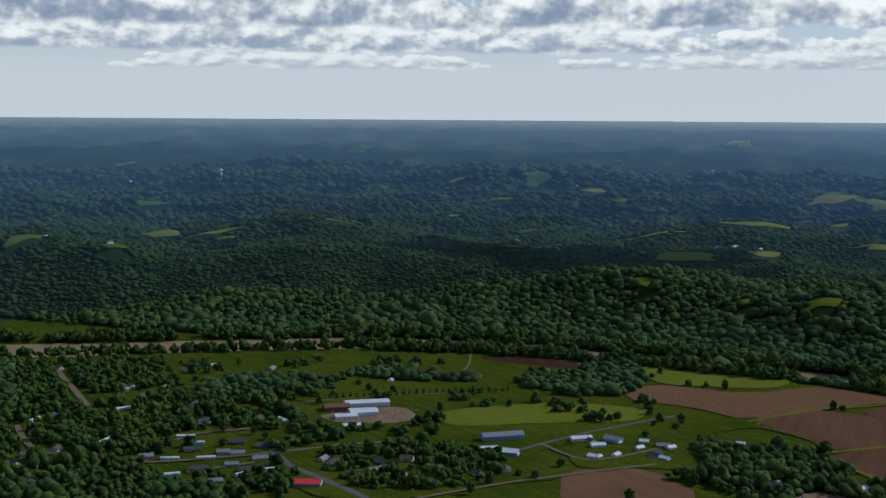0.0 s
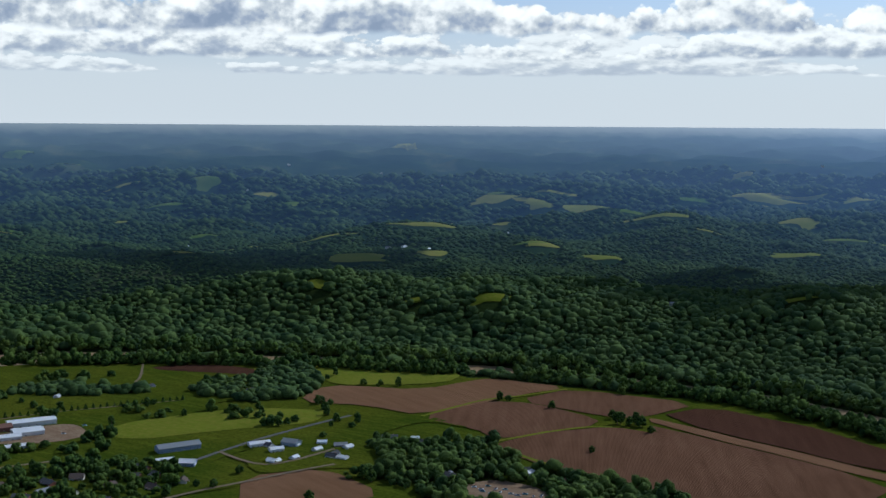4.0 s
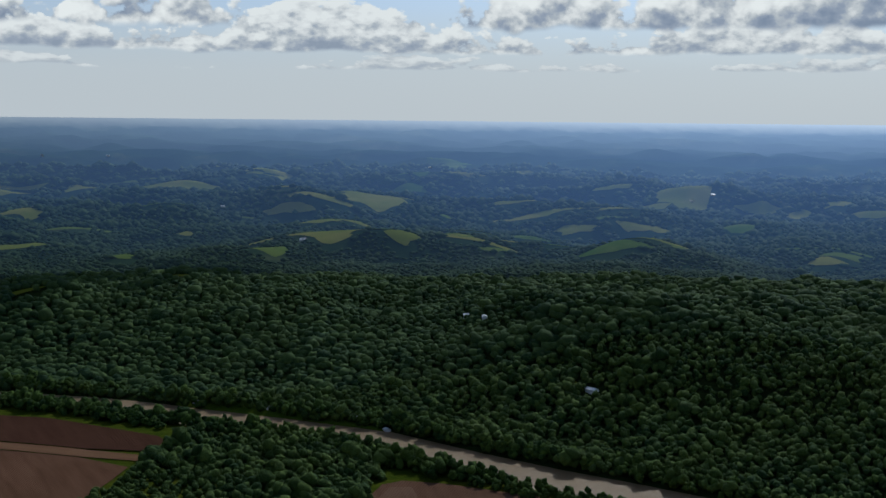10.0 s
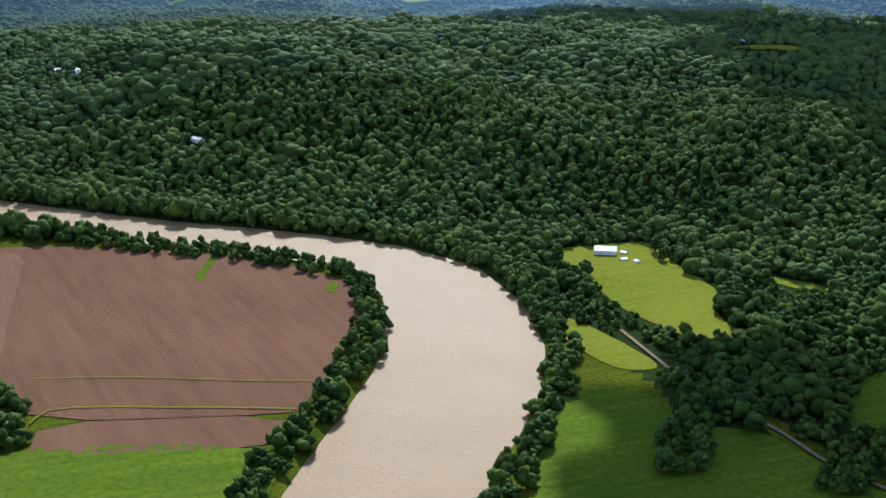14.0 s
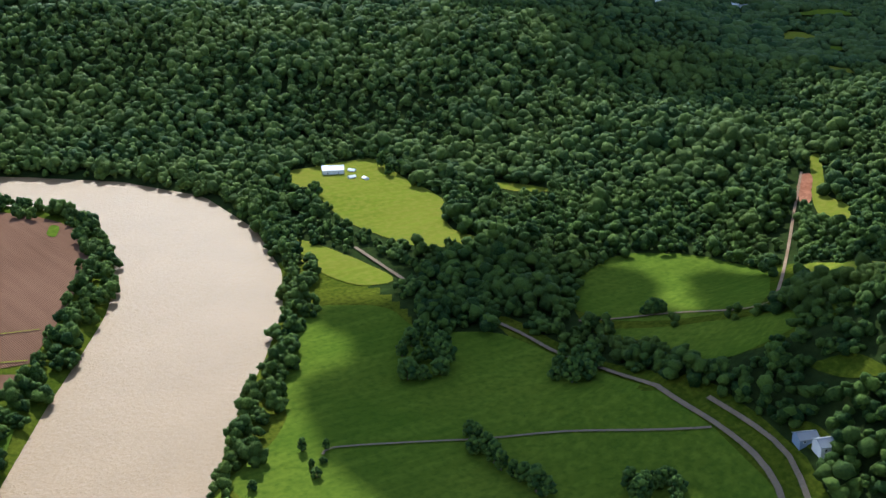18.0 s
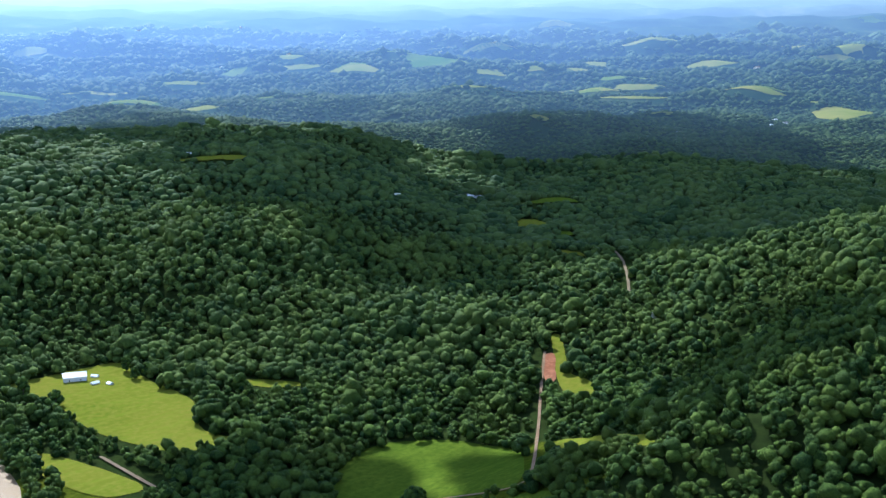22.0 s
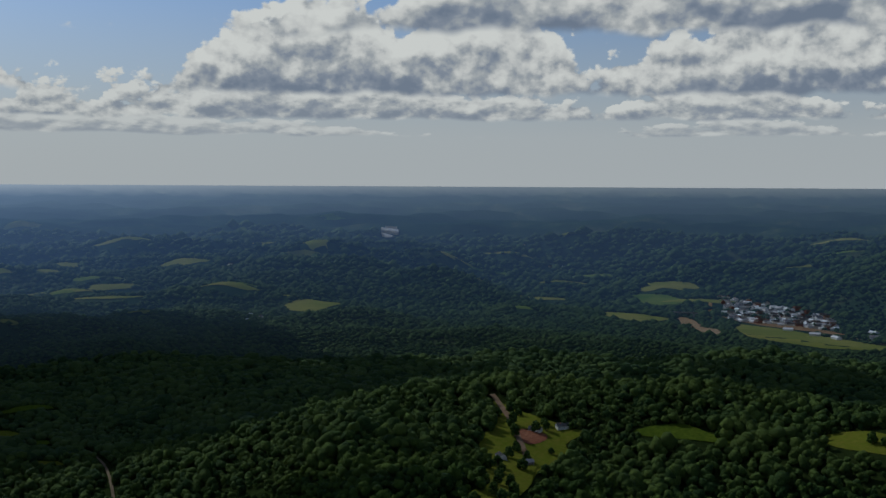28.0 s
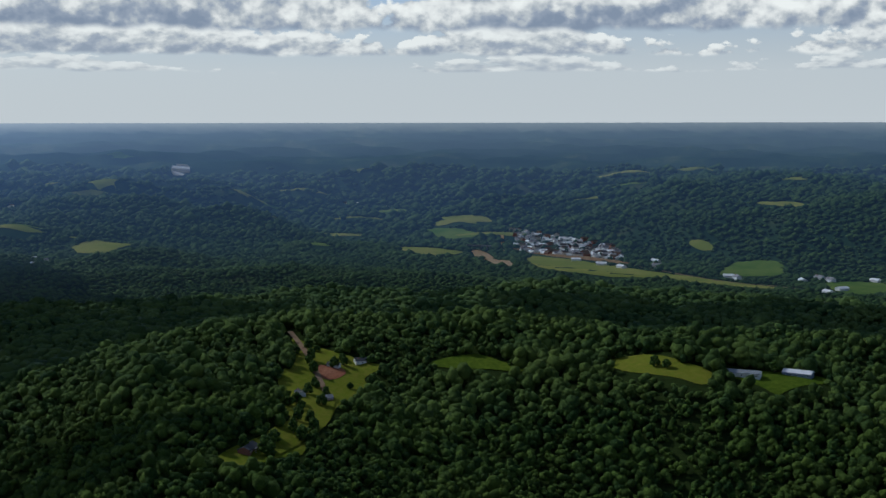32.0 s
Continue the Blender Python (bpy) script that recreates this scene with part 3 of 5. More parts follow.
field('grass_field', [(-944, 765), (-942, 824), (-907, 905), (-856, 957), (-812, 979), (-791, 918), (-847, 845), (-883, 772)], PASTURE, 'unmown yellow-green field with a mown track', lift=1.3, cuts=2, clear=False)
field('brown_field', [(-1138, 1009), (-1122, 1058), (-1036, 1093), (-1000, 1065), (-1047, 1044)], SOIL_DARK, 'thin dark strip of tilled soil in the grass', lift=1.25, cuts=1)
field('brown_field', [(-870, 985), (-907, 1068), (-793, 1115), (-775, 1203), (-748, 1220), (-666, 1222), (-691, 1163), (-721, 1012), (-796, 1019)], SOIL_PALE, 'dry pale brown ploughed field', lift=0.9, cuts=1)
field('brown_field', [(-721, 1004), (-709, 1110), (-658, 1131), (-565, 1110), (-559, 1072), (-606, 976), (-645, 998)], SOIL, 'brown ploughed field with grass tracks round it', lift=0.9, cuts=1)
field('brown_field', [(-657, 1220), (-509, 1237), (-530, 1146), (-557, 1120), (-684, 1133)], SOIL, 'brown ploughed field beside the river trees', lift=0.9, cuts=1)
field('brown_field', [(-601, 969), (-585, 1027), (-541, 1088), (-491, 1088), (-519, 1122), (-252, 1044), (-262, 979), (-271, 909), (-300, 842), (-327, 877), (-380, 911), (-422, 912), (-500, 916), (-587, 946)], SOIL, 'wide brown ploughed field with fine rows', lift=0.9, cuts=1)
field('brown_field', [(-525, 1152), (-498, 1226), (-393, 1207), (-316, 1173), (-236, 1124), (-252, 1072)], SOIL_DARK, 'dark ploughed field beside the river trees', lift=1.25, cuts=1)
field('dirt_strip', [(-526, 1141), (-517, 1146), (-253, 1072), (-245, 1058), (-252, 1047), (-517, 1126)], SOIL_PALE, 'pale bare dirt track between two ploughed fields', lift=0.9, cuts=1)
field('brown_field', [(-720, 744), (-675, 808), (-592, 775), (-602, 725), (-654, 674)], SOIL_PALE, 'pale brown ploughed field by the village', lift=0.45, cuts=1)
field('brown_field', [(-558, 591), (-541, 643), (-543, 699), (-531, 771), (-451, 740), (-365, 716), (-367, 671), (-399, 552), (-502, 507)], SOIL, 'brown ploughed field beside the road', lift=0.45, cuts=1)
field('brown_field', [(-30, 1002), (24, 987), (115, 944), (198, 875), (221, 829), (221, 779), (199, 729), (171, 678), (143, 635), (132, 622), (-7, 657), (-23, 720), (-66, 819), (-53, 919)], SOIL_BEND, 'broad brown ploughed field in the river bend', lift=0.45, cuts=1)
field('brown_field', [(-6, 654), (132, 622), (117, 585), (-11, 615)], SOIL_BEND, 'lower strip of ploughed field below a grass track', lift=0.45, cuts=1)
field('dirt_strip', [(-60, 794), (-34, 978), (-4, 980), (-15, 851), (-26, 740), (-53, 777)], SOIL_DRY, 'paler dry corner of the ploughed field', lift=0.8, cuts=1)
field('grass_patch', [(114, 871), (121, 896), (138, 930), (141, 926), (126, 889), (121, 865)], MEADOW, 'small green weedy patch in the ploughed field', lift=0.8, cuts=1)
field('grass_patch', [(200, 816), (209, 839), (213, 829), (204, 809)], MEADOW, 'small green weedy patch in the ploughed field', lift=0.8, cuts=1)
field('grass_field', [(-37, 638), (123, 584), (108, 557), (87, 506), (-36, 545)], MEADOW, 'green grass strip below the ploughed field', lift=0.45, cuts=2)
field('grass_field', [(-595, 703), (-585, 772), (-534, 768), (-546, 696)], MEADOW, 'green lawn round two dark houses', lift=0.45, cuts=2)
field('grass_field', [(-402, 768), (-388, 819), (-354, 804), (-338, 749), (-357, 717), (-379, 726)], MEADOW, 'green lawn among trees beside the road', lift=0.45, cuts=2)
field('grass_field', [(-818, 878), (-820, 977), (-724, 1017), (-645, 998), (-710, 997), (-712, 902), (-628, 838), (-675, 808), (-722, 746)], GRASS, 'green gardens round village sheds', lift=0.9, cuts=2)
field('grass_field', [(-627, 667), (-604, 715), (-545, 701), (-543, 645), (-562, 596)], GRASS, 'grass verge round a grey barn', lift=0.45, cuts=2)
field('gravel_yard', [(-310, 735), (-287, 761), (-274, 788), (-242, 801), (-236, 775), (-258, 761), (-272, 744), (-294, 726)], GRAVEL, 'pale gravel yard round a metal shed', lift=0.8, cuts=1)
field('red_bank', [(-260, 748), (-258, 761), (-230, 789), (-208, 749), (-249, 714)], REDDIRT, 'bare red clay bank behind the shed', lift=0.8, cuts=2)
field('gravel_yard', [(-552, 829), (-538, 866), (-494, 865), (-467, 839), (-485, 804), (-522, 806)], DIRT, 'dirt yard with rows of parked vehicles', lift=0.8, cuts=1)
field('gravel_yard', [(-464, 827), (-444, 851), (-433, 823), (-444, 800)], DIRT, 'small dirt yard beside a farm building', lift=0.8, cuts=1)
field('bank_lawn', [(-272, 1279), (-242, 1298), (-188, 1273), (-136, 1244), (-86, 1209), (-39, 1178), (-33, 1170), (-85, 1194), (-146, 1224), (-209, 1252)], MEADOW, 'mown lawn along the river bank by cabins', lift=0.9, cuts=2)
field('gravel_yard', [(-1007, 685), (-1005, 704), (-995, 769), (-977, 781), (-934, 759), (-938, 725), (-970, 686)], DIRT, 'pinkish gravel yard round the factory', lift=1.25, cuts=1)
field('clearing', [(-209, 773), (-193, 833), (-154, 844), (-106, 815), (-114, 769), (-181, 740)], MEADOW, 'rough green clearing in the wood', lift=0.45, cuts=2)
field('meadow', [(295, 614), (338, 588), (335, 544), (373, 519), (381, 487), (384, 442), (377, 356), (365, 302), (344, 276), (155, 435), (189, 464), (215, 476), (245, 535)], MEADOW, 'green hay meadow beside the river trees', lift=0.45, cuts=2)
field('meadow', [(381, 858), (427, 860), (487, 855), (472, 794), (478, 738), (441, 676), (454, 638), (404, 653), (387, 715), (398, 814)], PASTURE, 'yellow-green pasture round the white barn', lift=0.45, cuts=2)
field('meadow', [(458, 556), (511, 577), (552, 547), (568, 495), (496, 431), (483, 428), (423, 510)], MEADOW, 'bright green meadow beside a farm road', lift=0.45, cuts=1)
field('meadow', [(419, 498), (478, 415), (461, 370), (417, 385), (414, 414), (428, 450)], MEADOW, 'bright green meadow below the farm road', lift=0.45, cuts=2)
field('meadow', [(576, 485), (589, 435), (511, 353), (492, 338), (547, 455)], PASTURE, 'narrow green clearing at the wood edge', lift=0.45, cuts=2)
field('meadow', [(341, 728), (360, 668), (366, 613), (334, 621), (325, 679)], PASTURE, 'narrow pasture beside the river lane', lift=0.45, cuts=2)
field('meadow', [(516, 752), (539, 735), (560, 697), (525, 716)], PASTURE, 'narrow pasture strip in the woods', lift=0.45, cuts=2)
field('meadow', [(426, 346), (442, 330), (439, 304), (429, 318)], GRASS, 'shaded clearing in the woods', lift=0.45, cuts=2)
field('house_plot', [(395, 327), (402, 314), (395, 289), (386, 300)], GRASS, 'small grassy plot cut into the woods', lift=0.45, cuts=2)
field('red_bank', [(723, 613), (731, 608), (697, 575), (675, 568)], REDDIRT, 'bare red clay roadside bank', lift=0.8, cuts=2)
field('clearing', [(757, 633), (763, 626), (708, 574), (705, 550), (689, 526), (665, 533), (697, 574)], PASTURE, 'grassy roadside clearing', lift=0.45, cuts=2)
field('weir', [(-1301, 1005), (-1304, 1045), (-1292, 1055), (-1279, 1043), (-1227, 978), (-1244, 976)], PALEWATER, 'foaming water at a low weir, glint in its pale colour', lift=1.25, cuts=1)
field('ridge_pasture', [(1063, 358), (1034, 332), (1013, 297), (990, 271), (987, 245), (964, 264), (939, 252), (878, 258), (767, 241), (715, 236), (706, 252), (664, 254), (668, 277), (700, 279), (734, 265), (785, 263), (842, 291), (920, 322), (969, 319)], PASTURE, 'grassy clearing along the ridge top', lift=0.45, cuts=2)
field('red_bank', [(957, 308), (977, 292), (970, 275), (936, 282), (934, 289)], REDDIRT, 'bare red clay building site', lift=0.8, cuts=2)
field('ridge_pasture', [(988, 216), (1007, 196), (1017, 173), (1000, 146), (992, 119), (981, 130), (986, 159), (984, 191)], MEADOW, 'sunlit green meadow on the ridge', lift=0.9, cuts=2)
field('ridge_pasture', [(1011, 77), (1010, 39), (984, 7), (960, -23), (930, -15), (954, 15), (968, 46)], PASTURE, 'sunlit yellow-green meadow on the ridge', lift=0.45, cuts=2)
field('ridge_pasture', [(954, -30), (979, -63), (988, -98), (965, -113), (936, -77), (922, -66), (938, -52)], MEADOW, 'green meadow round two long barns', lift=0.45, cuts=2)
field('ridge_pasture', [(956, -136), (975, -172), (951, -168)], MEADOW, 'green meadow edge on the ridge', lift=0.45, cuts=2)
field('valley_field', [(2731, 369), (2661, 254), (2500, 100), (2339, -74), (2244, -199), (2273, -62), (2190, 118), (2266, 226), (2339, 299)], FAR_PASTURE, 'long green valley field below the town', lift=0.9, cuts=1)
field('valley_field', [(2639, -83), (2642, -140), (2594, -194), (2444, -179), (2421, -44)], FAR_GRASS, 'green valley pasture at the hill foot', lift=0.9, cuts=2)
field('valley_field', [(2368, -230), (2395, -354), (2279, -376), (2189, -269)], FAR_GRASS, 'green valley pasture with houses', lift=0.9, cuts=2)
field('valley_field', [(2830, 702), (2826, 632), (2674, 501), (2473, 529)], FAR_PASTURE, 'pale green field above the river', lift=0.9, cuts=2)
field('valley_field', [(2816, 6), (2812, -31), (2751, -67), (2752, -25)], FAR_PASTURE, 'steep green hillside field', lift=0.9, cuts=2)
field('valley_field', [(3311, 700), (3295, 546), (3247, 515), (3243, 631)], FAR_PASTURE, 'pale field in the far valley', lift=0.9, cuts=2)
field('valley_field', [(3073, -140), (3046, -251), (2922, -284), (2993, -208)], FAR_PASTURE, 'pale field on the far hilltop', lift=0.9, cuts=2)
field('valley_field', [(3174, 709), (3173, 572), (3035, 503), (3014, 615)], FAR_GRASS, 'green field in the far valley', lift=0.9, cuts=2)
field('dirt_strip', [(2869, 421), (2824, 335), (2683, 169), (2581, 104), (2630, 190), (2735, 337)], DIRT, 'bare ground along the edge of the town', lift=1.25, cuts=1)
field('pond_water', [(2795, 506), (2778, 461), (2405, 347), (2317, 327), (2355, 379), (2667, 468)], WATER, 'brown river reach below the town', lift=1.25, cuts=2)
field('pond_water', [(3139, 482), (3038, 456), (2805, 421), (2803, 430)], WATER, 'narrow river reach beside the town', lift=1.25, cuts=2)
field('pond_water', [(3845, 1700), (3866, 1640), (3686, 1584), (3658, 1629)], PALEWATER, 'far river reach, sky reflection in its pale colour', lift=1.25, cuts=1)
strip('road', [(-707, 552), (-766, 564), (-836, 568), (-869, 567), (-909, 577), (-927, 582)], 7, ASPHALT, 'grey village road', lift=1.1)
strip('road', [(-922, 579), (-911, 607), (-904, 639), (-886, 678)], 4.5, GRAVEL, 'pale gravel lane past hedges', lift=1.1)
strip('road', [(-1015, 532), (-1024, 560), (-1016, 586), (-1007, 612)], 5, GRAVEL, 'pale village lane', lift=1.1)
strip('road', [(-974, 466), (-954, 494), (-936, 539), (-928, 558), (-922, 579)], 5, GRAVEL, 'pale village street between mobile homes', lift=1.1)
strip('road', [(-915, 489), (-910, 524), (-905, 550)], 4.5, GRAVEL, 'pale village street between mobile homes', lift=1.1)
strip('road', [(-1159, 437), (-1095, 421), (-1051, 419), (-1036, 431)], 6, GRAVEL, 'pale village street among trees', lift=1.1)
strip('road', [(-1411, 583), (-1351, 564), (-1283, 548), (-1212, 530), (-1145, 512)], 7, GRAVEL, 'pale village street among trees', lift=1.1)
strip('road', [(-1067, 709), (-1045, 786), (-1009, 850), (-973, 918)], 3, GRAVEL, 'farm lane along the row of evergreens', lift=1.1)
strip('road', [(-941, 763), (-917, 802), (-888, 838), (-865, 879), (-814, 918)], 3.5, DIRT, 'mown track through the pasture', lift=1.1)
strip('road', [(-787, 757), (-790, 788), (-792, 853), (-789, 916), (-783, 972)], 5, ASPHALT, 'narrow road past farm sheds', lift=1.1)
strip('road', [(-792, 790), (-754, 781), (-727, 782), (-716, 808), (-712, 859)], 4, GRAVEL, 'gravel drive round farm sheds', lift=1.1)
strip('road', [(-734, 595), (-722, 681), (-700, 754), (-679, 820)], 4, GRAVEL, 'grass-edged lane along the ploughed field', lift=1.1)
strip('road', [(-1088, 952), (-1109, 979), (-1176, 1043)], 3, GRAVEL, 'pale farm track', lift=1.1)
strip('track', [(-719, 1009), (-711, 1102), (-686, 1155), (-662, 1215)], 5, PASTURE, 'grassy track between ploughed fields', lift=1.1)
strip('track', [(-603, 971), (-585, 1027), (-559, 1072), (-540, 1085)], 5, PASTURE, 'grassy track between ploughed fields', lift=1.1)
strip('track', [(-598, 953), (-532, 933), (-464, 912), (-419, 907)], 5, PASTURE, 'grassy track along the wood edge', lift=1.1)
strip('road', [(-362, 661), (-356, 697), (-350, 720), (-334, 751), (-324, 788), (-306, 824), (-280, 878), (-270, 906)], 6, DIRT, 'pale dirt road along the ploughed field', lift=1.1)
strip('road', [(-592, 617), (-580, 649), (-567, 675), (-550, 698)], 5, GRAVEL, 'pale road past a grey barn', lift=1.1)
strip('track', [(-9, 654), (2, 669), (31, 665), (77, 649), (135, 628)], 1.3, PASTURE, 'grassy curved track across the ploughed field', lift=1.1)
strip('track', [(-6, 720), (57, 700), (120, 673), (152, 664)], 1.0, PASTURE, 'thin grassy line across the ploughed field', lift=1.1)
strip('road', [(378, 534), (382, 509), (383, 485), (386, 444), (381, 387), (379, 354), (374, 324), (365, 302), (353, 285)], 2.8, GRAVEL, 'pale river road curving past meadows', lift=1.1)
strip('road', [(390, 370), (387, 337), (381, 311), (366, 286), (357, 274)], 2.5, GRAVEL, 'pale gravel lane at the wood edge', lift=1.1)
strip('track', [(224, 452), (231, 455), (258, 443), (288, 428), (331, 404), (376, 353)], 1.5, GRAVEL, 'thin pale farm track across the meadow', lift=1.1)
strip('road', [(420, 505), (463, 474), (484, 426), (512, 440), (601, 511), (668, 566), (727, 613)], 2, DIRT, 'tan farm road up the valley', lift=1.1)
strip('road', [(1065, 810), (1010, 749), (890, 653), (852, 623)], 2.6, GRAVEL, 'pale valley road between woods', lift=1.1)
strip('road', [(368, 681), (367, 650), (366, 613)], 2.6, GRAVEL, 'pale river lane', lift=1.1)
strip('road', [(1069, 361), (1029, 338), (969, 308), (912, 281), (876, 265)], 5, DIRT, 'pale dirt drive down the ridge', lift=1.1)
strip('road', [(880, 263), (776, 244), (713, 250), (705, 266)], 4, PASTURE, 'grassy track down the ridge', lift=1.1)
strip('road', [(2869, 421), (2720, 259), (2594, 140), (2442, 21), (2323, -84), (2253, -199), (2013, -248)], 7, GRAVEL, 'pale valley road past the town', lift=1.1)
field('meadow', [(415, 500), (458, 558), (515, 580), (575, 495), (590, 440), (480, 345), (415, 385)], GRASS, 'rough grass verge round the bright meadows', lift=0.2, clear=False)
field('meadow', [(340, 268), (370, 330), (377, 420), (374, 530), (392, 540), (396, 440), (398, 380), (393, 325), (364, 262)], GRASS, 'rough grass verge along the river road', lift=0.2, clear=False)
WOODS.append([(-274, 860), (-265, 904), (-259, 984), (-249, 1023), (-234, 1116), (-200, 1192), (-129, 1190), (-39, 1124), (-37, 1004), (-52, 877), (-68, 807), (-79, 725), (-199, 673), (-244, 769)])
WOODS.append([(-722, 898), (-641, 925), (-613, 979), (-582, 938), (-492, 901), (-422, 912), (-378, 908), (-331, 876), (-310, 845), (-326, 804), (-358, 816), (-401, 806), (-404, 774), (-458, 768), (-512, 773), (-594, 800), (-639, 814)])
WOODS.append([(-508, 768), (-461, 773), (-398, 763), (-368, 738), (-385, 729), (-447, 750), (-493, 760)])
WOODS.append([(-354, 785), (-328, 809), (-304, 818), (-278, 859), (-262, 823), (-278, 796), (-291, 772), (-316, 739), (-336, 727)])
WOODS.append([(-1004, 956), (-1011, 1008), (-1032, 1109), (-1049, 1182), (-936, 1106), (-871, 1020), (-904, 954), (-963, 942)])
WOODS.append([(-1200, 650), (-1224, 707), (-1187, 760), (-1136, 804), (-1103, 773), (-1124, 698), (-1014, 669), (-935, 642), (-972, 641), (-1073, 673), (-1150, 629)])
WOODS.append([(-1044, 349), (-992, 387), (-996, 424), (-982, 470), (-873, 467), (-825, 496), (-736, 442), (-860, 286)])
WOODS.append([(-1512, 510), (-1441, 539), (-1215, 459), (-1154, 424), (-1180, 396)])
WOODS.append([(-1026, 932), (-1072, 870), (-1152, 819), (-1175, 843), (-1146, 896)])
WOODS.append([(-113, 847), (-67, 816), (-47, 761), (-26, 729), (-10, 657), (-16, 639), (-40, 644), (-53, 670), (-41, 683), (-63, 735), (-105, 773)])
WOODS.append([(-78, 836), (-54, 787), (-29, 725), (-14, 669), (-11, 633), (-20, 600), (-37, 593), (-41, 650), (-71, 720)])
GARDENS = [[(-1512, 510), (-1361, 699), (-1179, 632), (-1078, 635), (-948, 671), (-898, 648), (-928, 582), (-857, 531), (-843, 496), (-873, 467), (-982, 470), (-1044, 349)], [(-903, 609), (-862, 680), (-798, 754), (-724, 684), (-745, 610), (-798, 570)]]

# pastures in the woods: heading, distance, half breadth, half depth
hill_fields([(-68.73, 2295, 42, 38), (-66.2, 2740, 25, 22), (-62.72, 2704, 56, 50), (-64.98, 2145, 24, 22), (-59.79, 2430, 16, 15), (-50.32, 2400, 16, 15), (-45.42, 2670, 39, 35), (-46.6, 2109, 29, 26), (-38.5, 2160, 60, 54), (-35.1, 2235, 51, 40), (-40.27, 1827, 29, 22), (-35.77, 1748, 24, 18), (-32.18, 1715, 32, 20), (-30.36, 2277, 31, 27), (-32.01, 3595, 41, 22), (-30.57, 3487, 48, 32), (-42.83, 3592, 66, 19), (-45.46, 3720, 42, 38), (-64.28, 4148, 34, 10), (-51.53, 4160, 57, 10), (-53.64, 4376, 40, 22), (-36.25, 4488, 62, 30), (-32.09, 3580, 41, 37), (-30.03, 3456, 63, 27)], 0)
hill_fields([(-27.69, 3464, 96, 52), (-22.83, 3620, 83, 22), (-19.55, 3700, 136, 52), (-18.35, 2972, 55, 49), (-30.07, 2265, 36, 30), (-26.92, 2199, 40, 36), (-32.2, 1713, 28, 25), (-18.15, 1725, 48, 34), (-15.52, 1878, 26, 23), (-14.12, 2145, 29, 26), (-20.69, 2016, 18, 16), (-11.37, 1830, 34, 30), (-11.19, 2616, 24, 21), (-4.26, 2331, 70, 63), (-6.25, 3024, 97, 15), (-8.45, 2984, 27, 16), (-7.14, 2136, 39, 35), (-41.6, 3371, 38, 35), (-9.56, 3976, 55, 10), (-11.78, 3596, 132, 84), (-6.82, 3760, 69, 62), (-20.87, 4008, 46, 41), (-1.1, 2289, 31, 28), (1.4, 2376, 38, 34)], 24)
hill_fields([(-2.58, 3196, 103, 93), (1.06, 4140, 114, 85), (5.01, 3132, 145, 26), (11.98, 3512, 129, 116), (14.22, 2980, 55, 49), (3.25, 2298, 32, 22), (10.73, 2991, 20, 18), (11.29, 3388, 94, 36), (6.96, 1239, 5, 14), (30.54, 1458, 40, 22), (34.19, 1485, 41, 27), (38.27, 3280, 91, 31), (40.88, 3204, 74, 35), (44.04, 3348, 108, 97), (35.44, 3340, 46, 30), (49.82, 4160, 76, 10), (54.99, 2322, 26, 24), (62.7, 2624, 79, 71), (62.07, 2720, 25, 18), (49.35, 2085, 21, 19), (50.76, 1388, 18, 16), (51.04, 1290, 15, 14), (54.23, 1353, 22, 20), (49.14, 1440, 40, 36)], 48)
hill_fields([(50.2, 1557, 43, 39), (60.11, 3755, 138, 24), (63.05, 3544, 49, 44), (42.45, 2388, 27, 13), (46.68, 3664, 84, 10), (47.11, 3660, 59, 11), (45.0, 3756, 69, 10), (72.66, 2688, 31, 28), (77.49, 2752, 89, 80), (79.38, 3304, 76, 36), (40.65, 3232, 44, 35), (59.45, 4064, 56, 16), (63.81, 4292, 59, 10), (50.03, 4160, 76, 10), (47.52, 2706, 107, 14), (-26.75, 3067, 91, 19), (75.12, 3972, 38, 29), (-67.5, 2987, 28, 38), (3.84, 3915, 91, 36), (-40.08, 2473, 76, 18), (53.47, 3023, 69, 38), (18.12, 2528, 38, 28), (18.58, 3402, 59, 30), (-2.72, 3379, 90, 18)], 72)
hill_fields([(-6.28, 3179, 83, 20), (23.64, 3381, 101, 23), (37.47, 2665, 67, 18), (72.19, 3770, 75, 16), (30.74, 2754, 87, 37), (16.96, 3345, 30, 28), (-47.43, 3364, 55, 33), (-60.89, 2531, 83, 27), (26.46, 3742, 66, 35), (16.21, 3879, 81, 17), (-8.12, 3778, 54, 18), (9.93, 2998, 77, 25), (-25.43, 3030, 60, 37), (94.6, 3378, 32, 33), (44.34, 3712, 54, 15), (33.17, 2554, 89, 34), (-0.76, 3907, 39, 38), (8.74, 3608, 88, 39), (-63.34, 3434, 70, 31), (4.7, 2799, 105, 32), (-67.94, 2513, 78, 21), (-0.93, 3639, 55, 38), (51.32, 3260, 40, 24), (58.4, 3984, 31, 17)], 96)
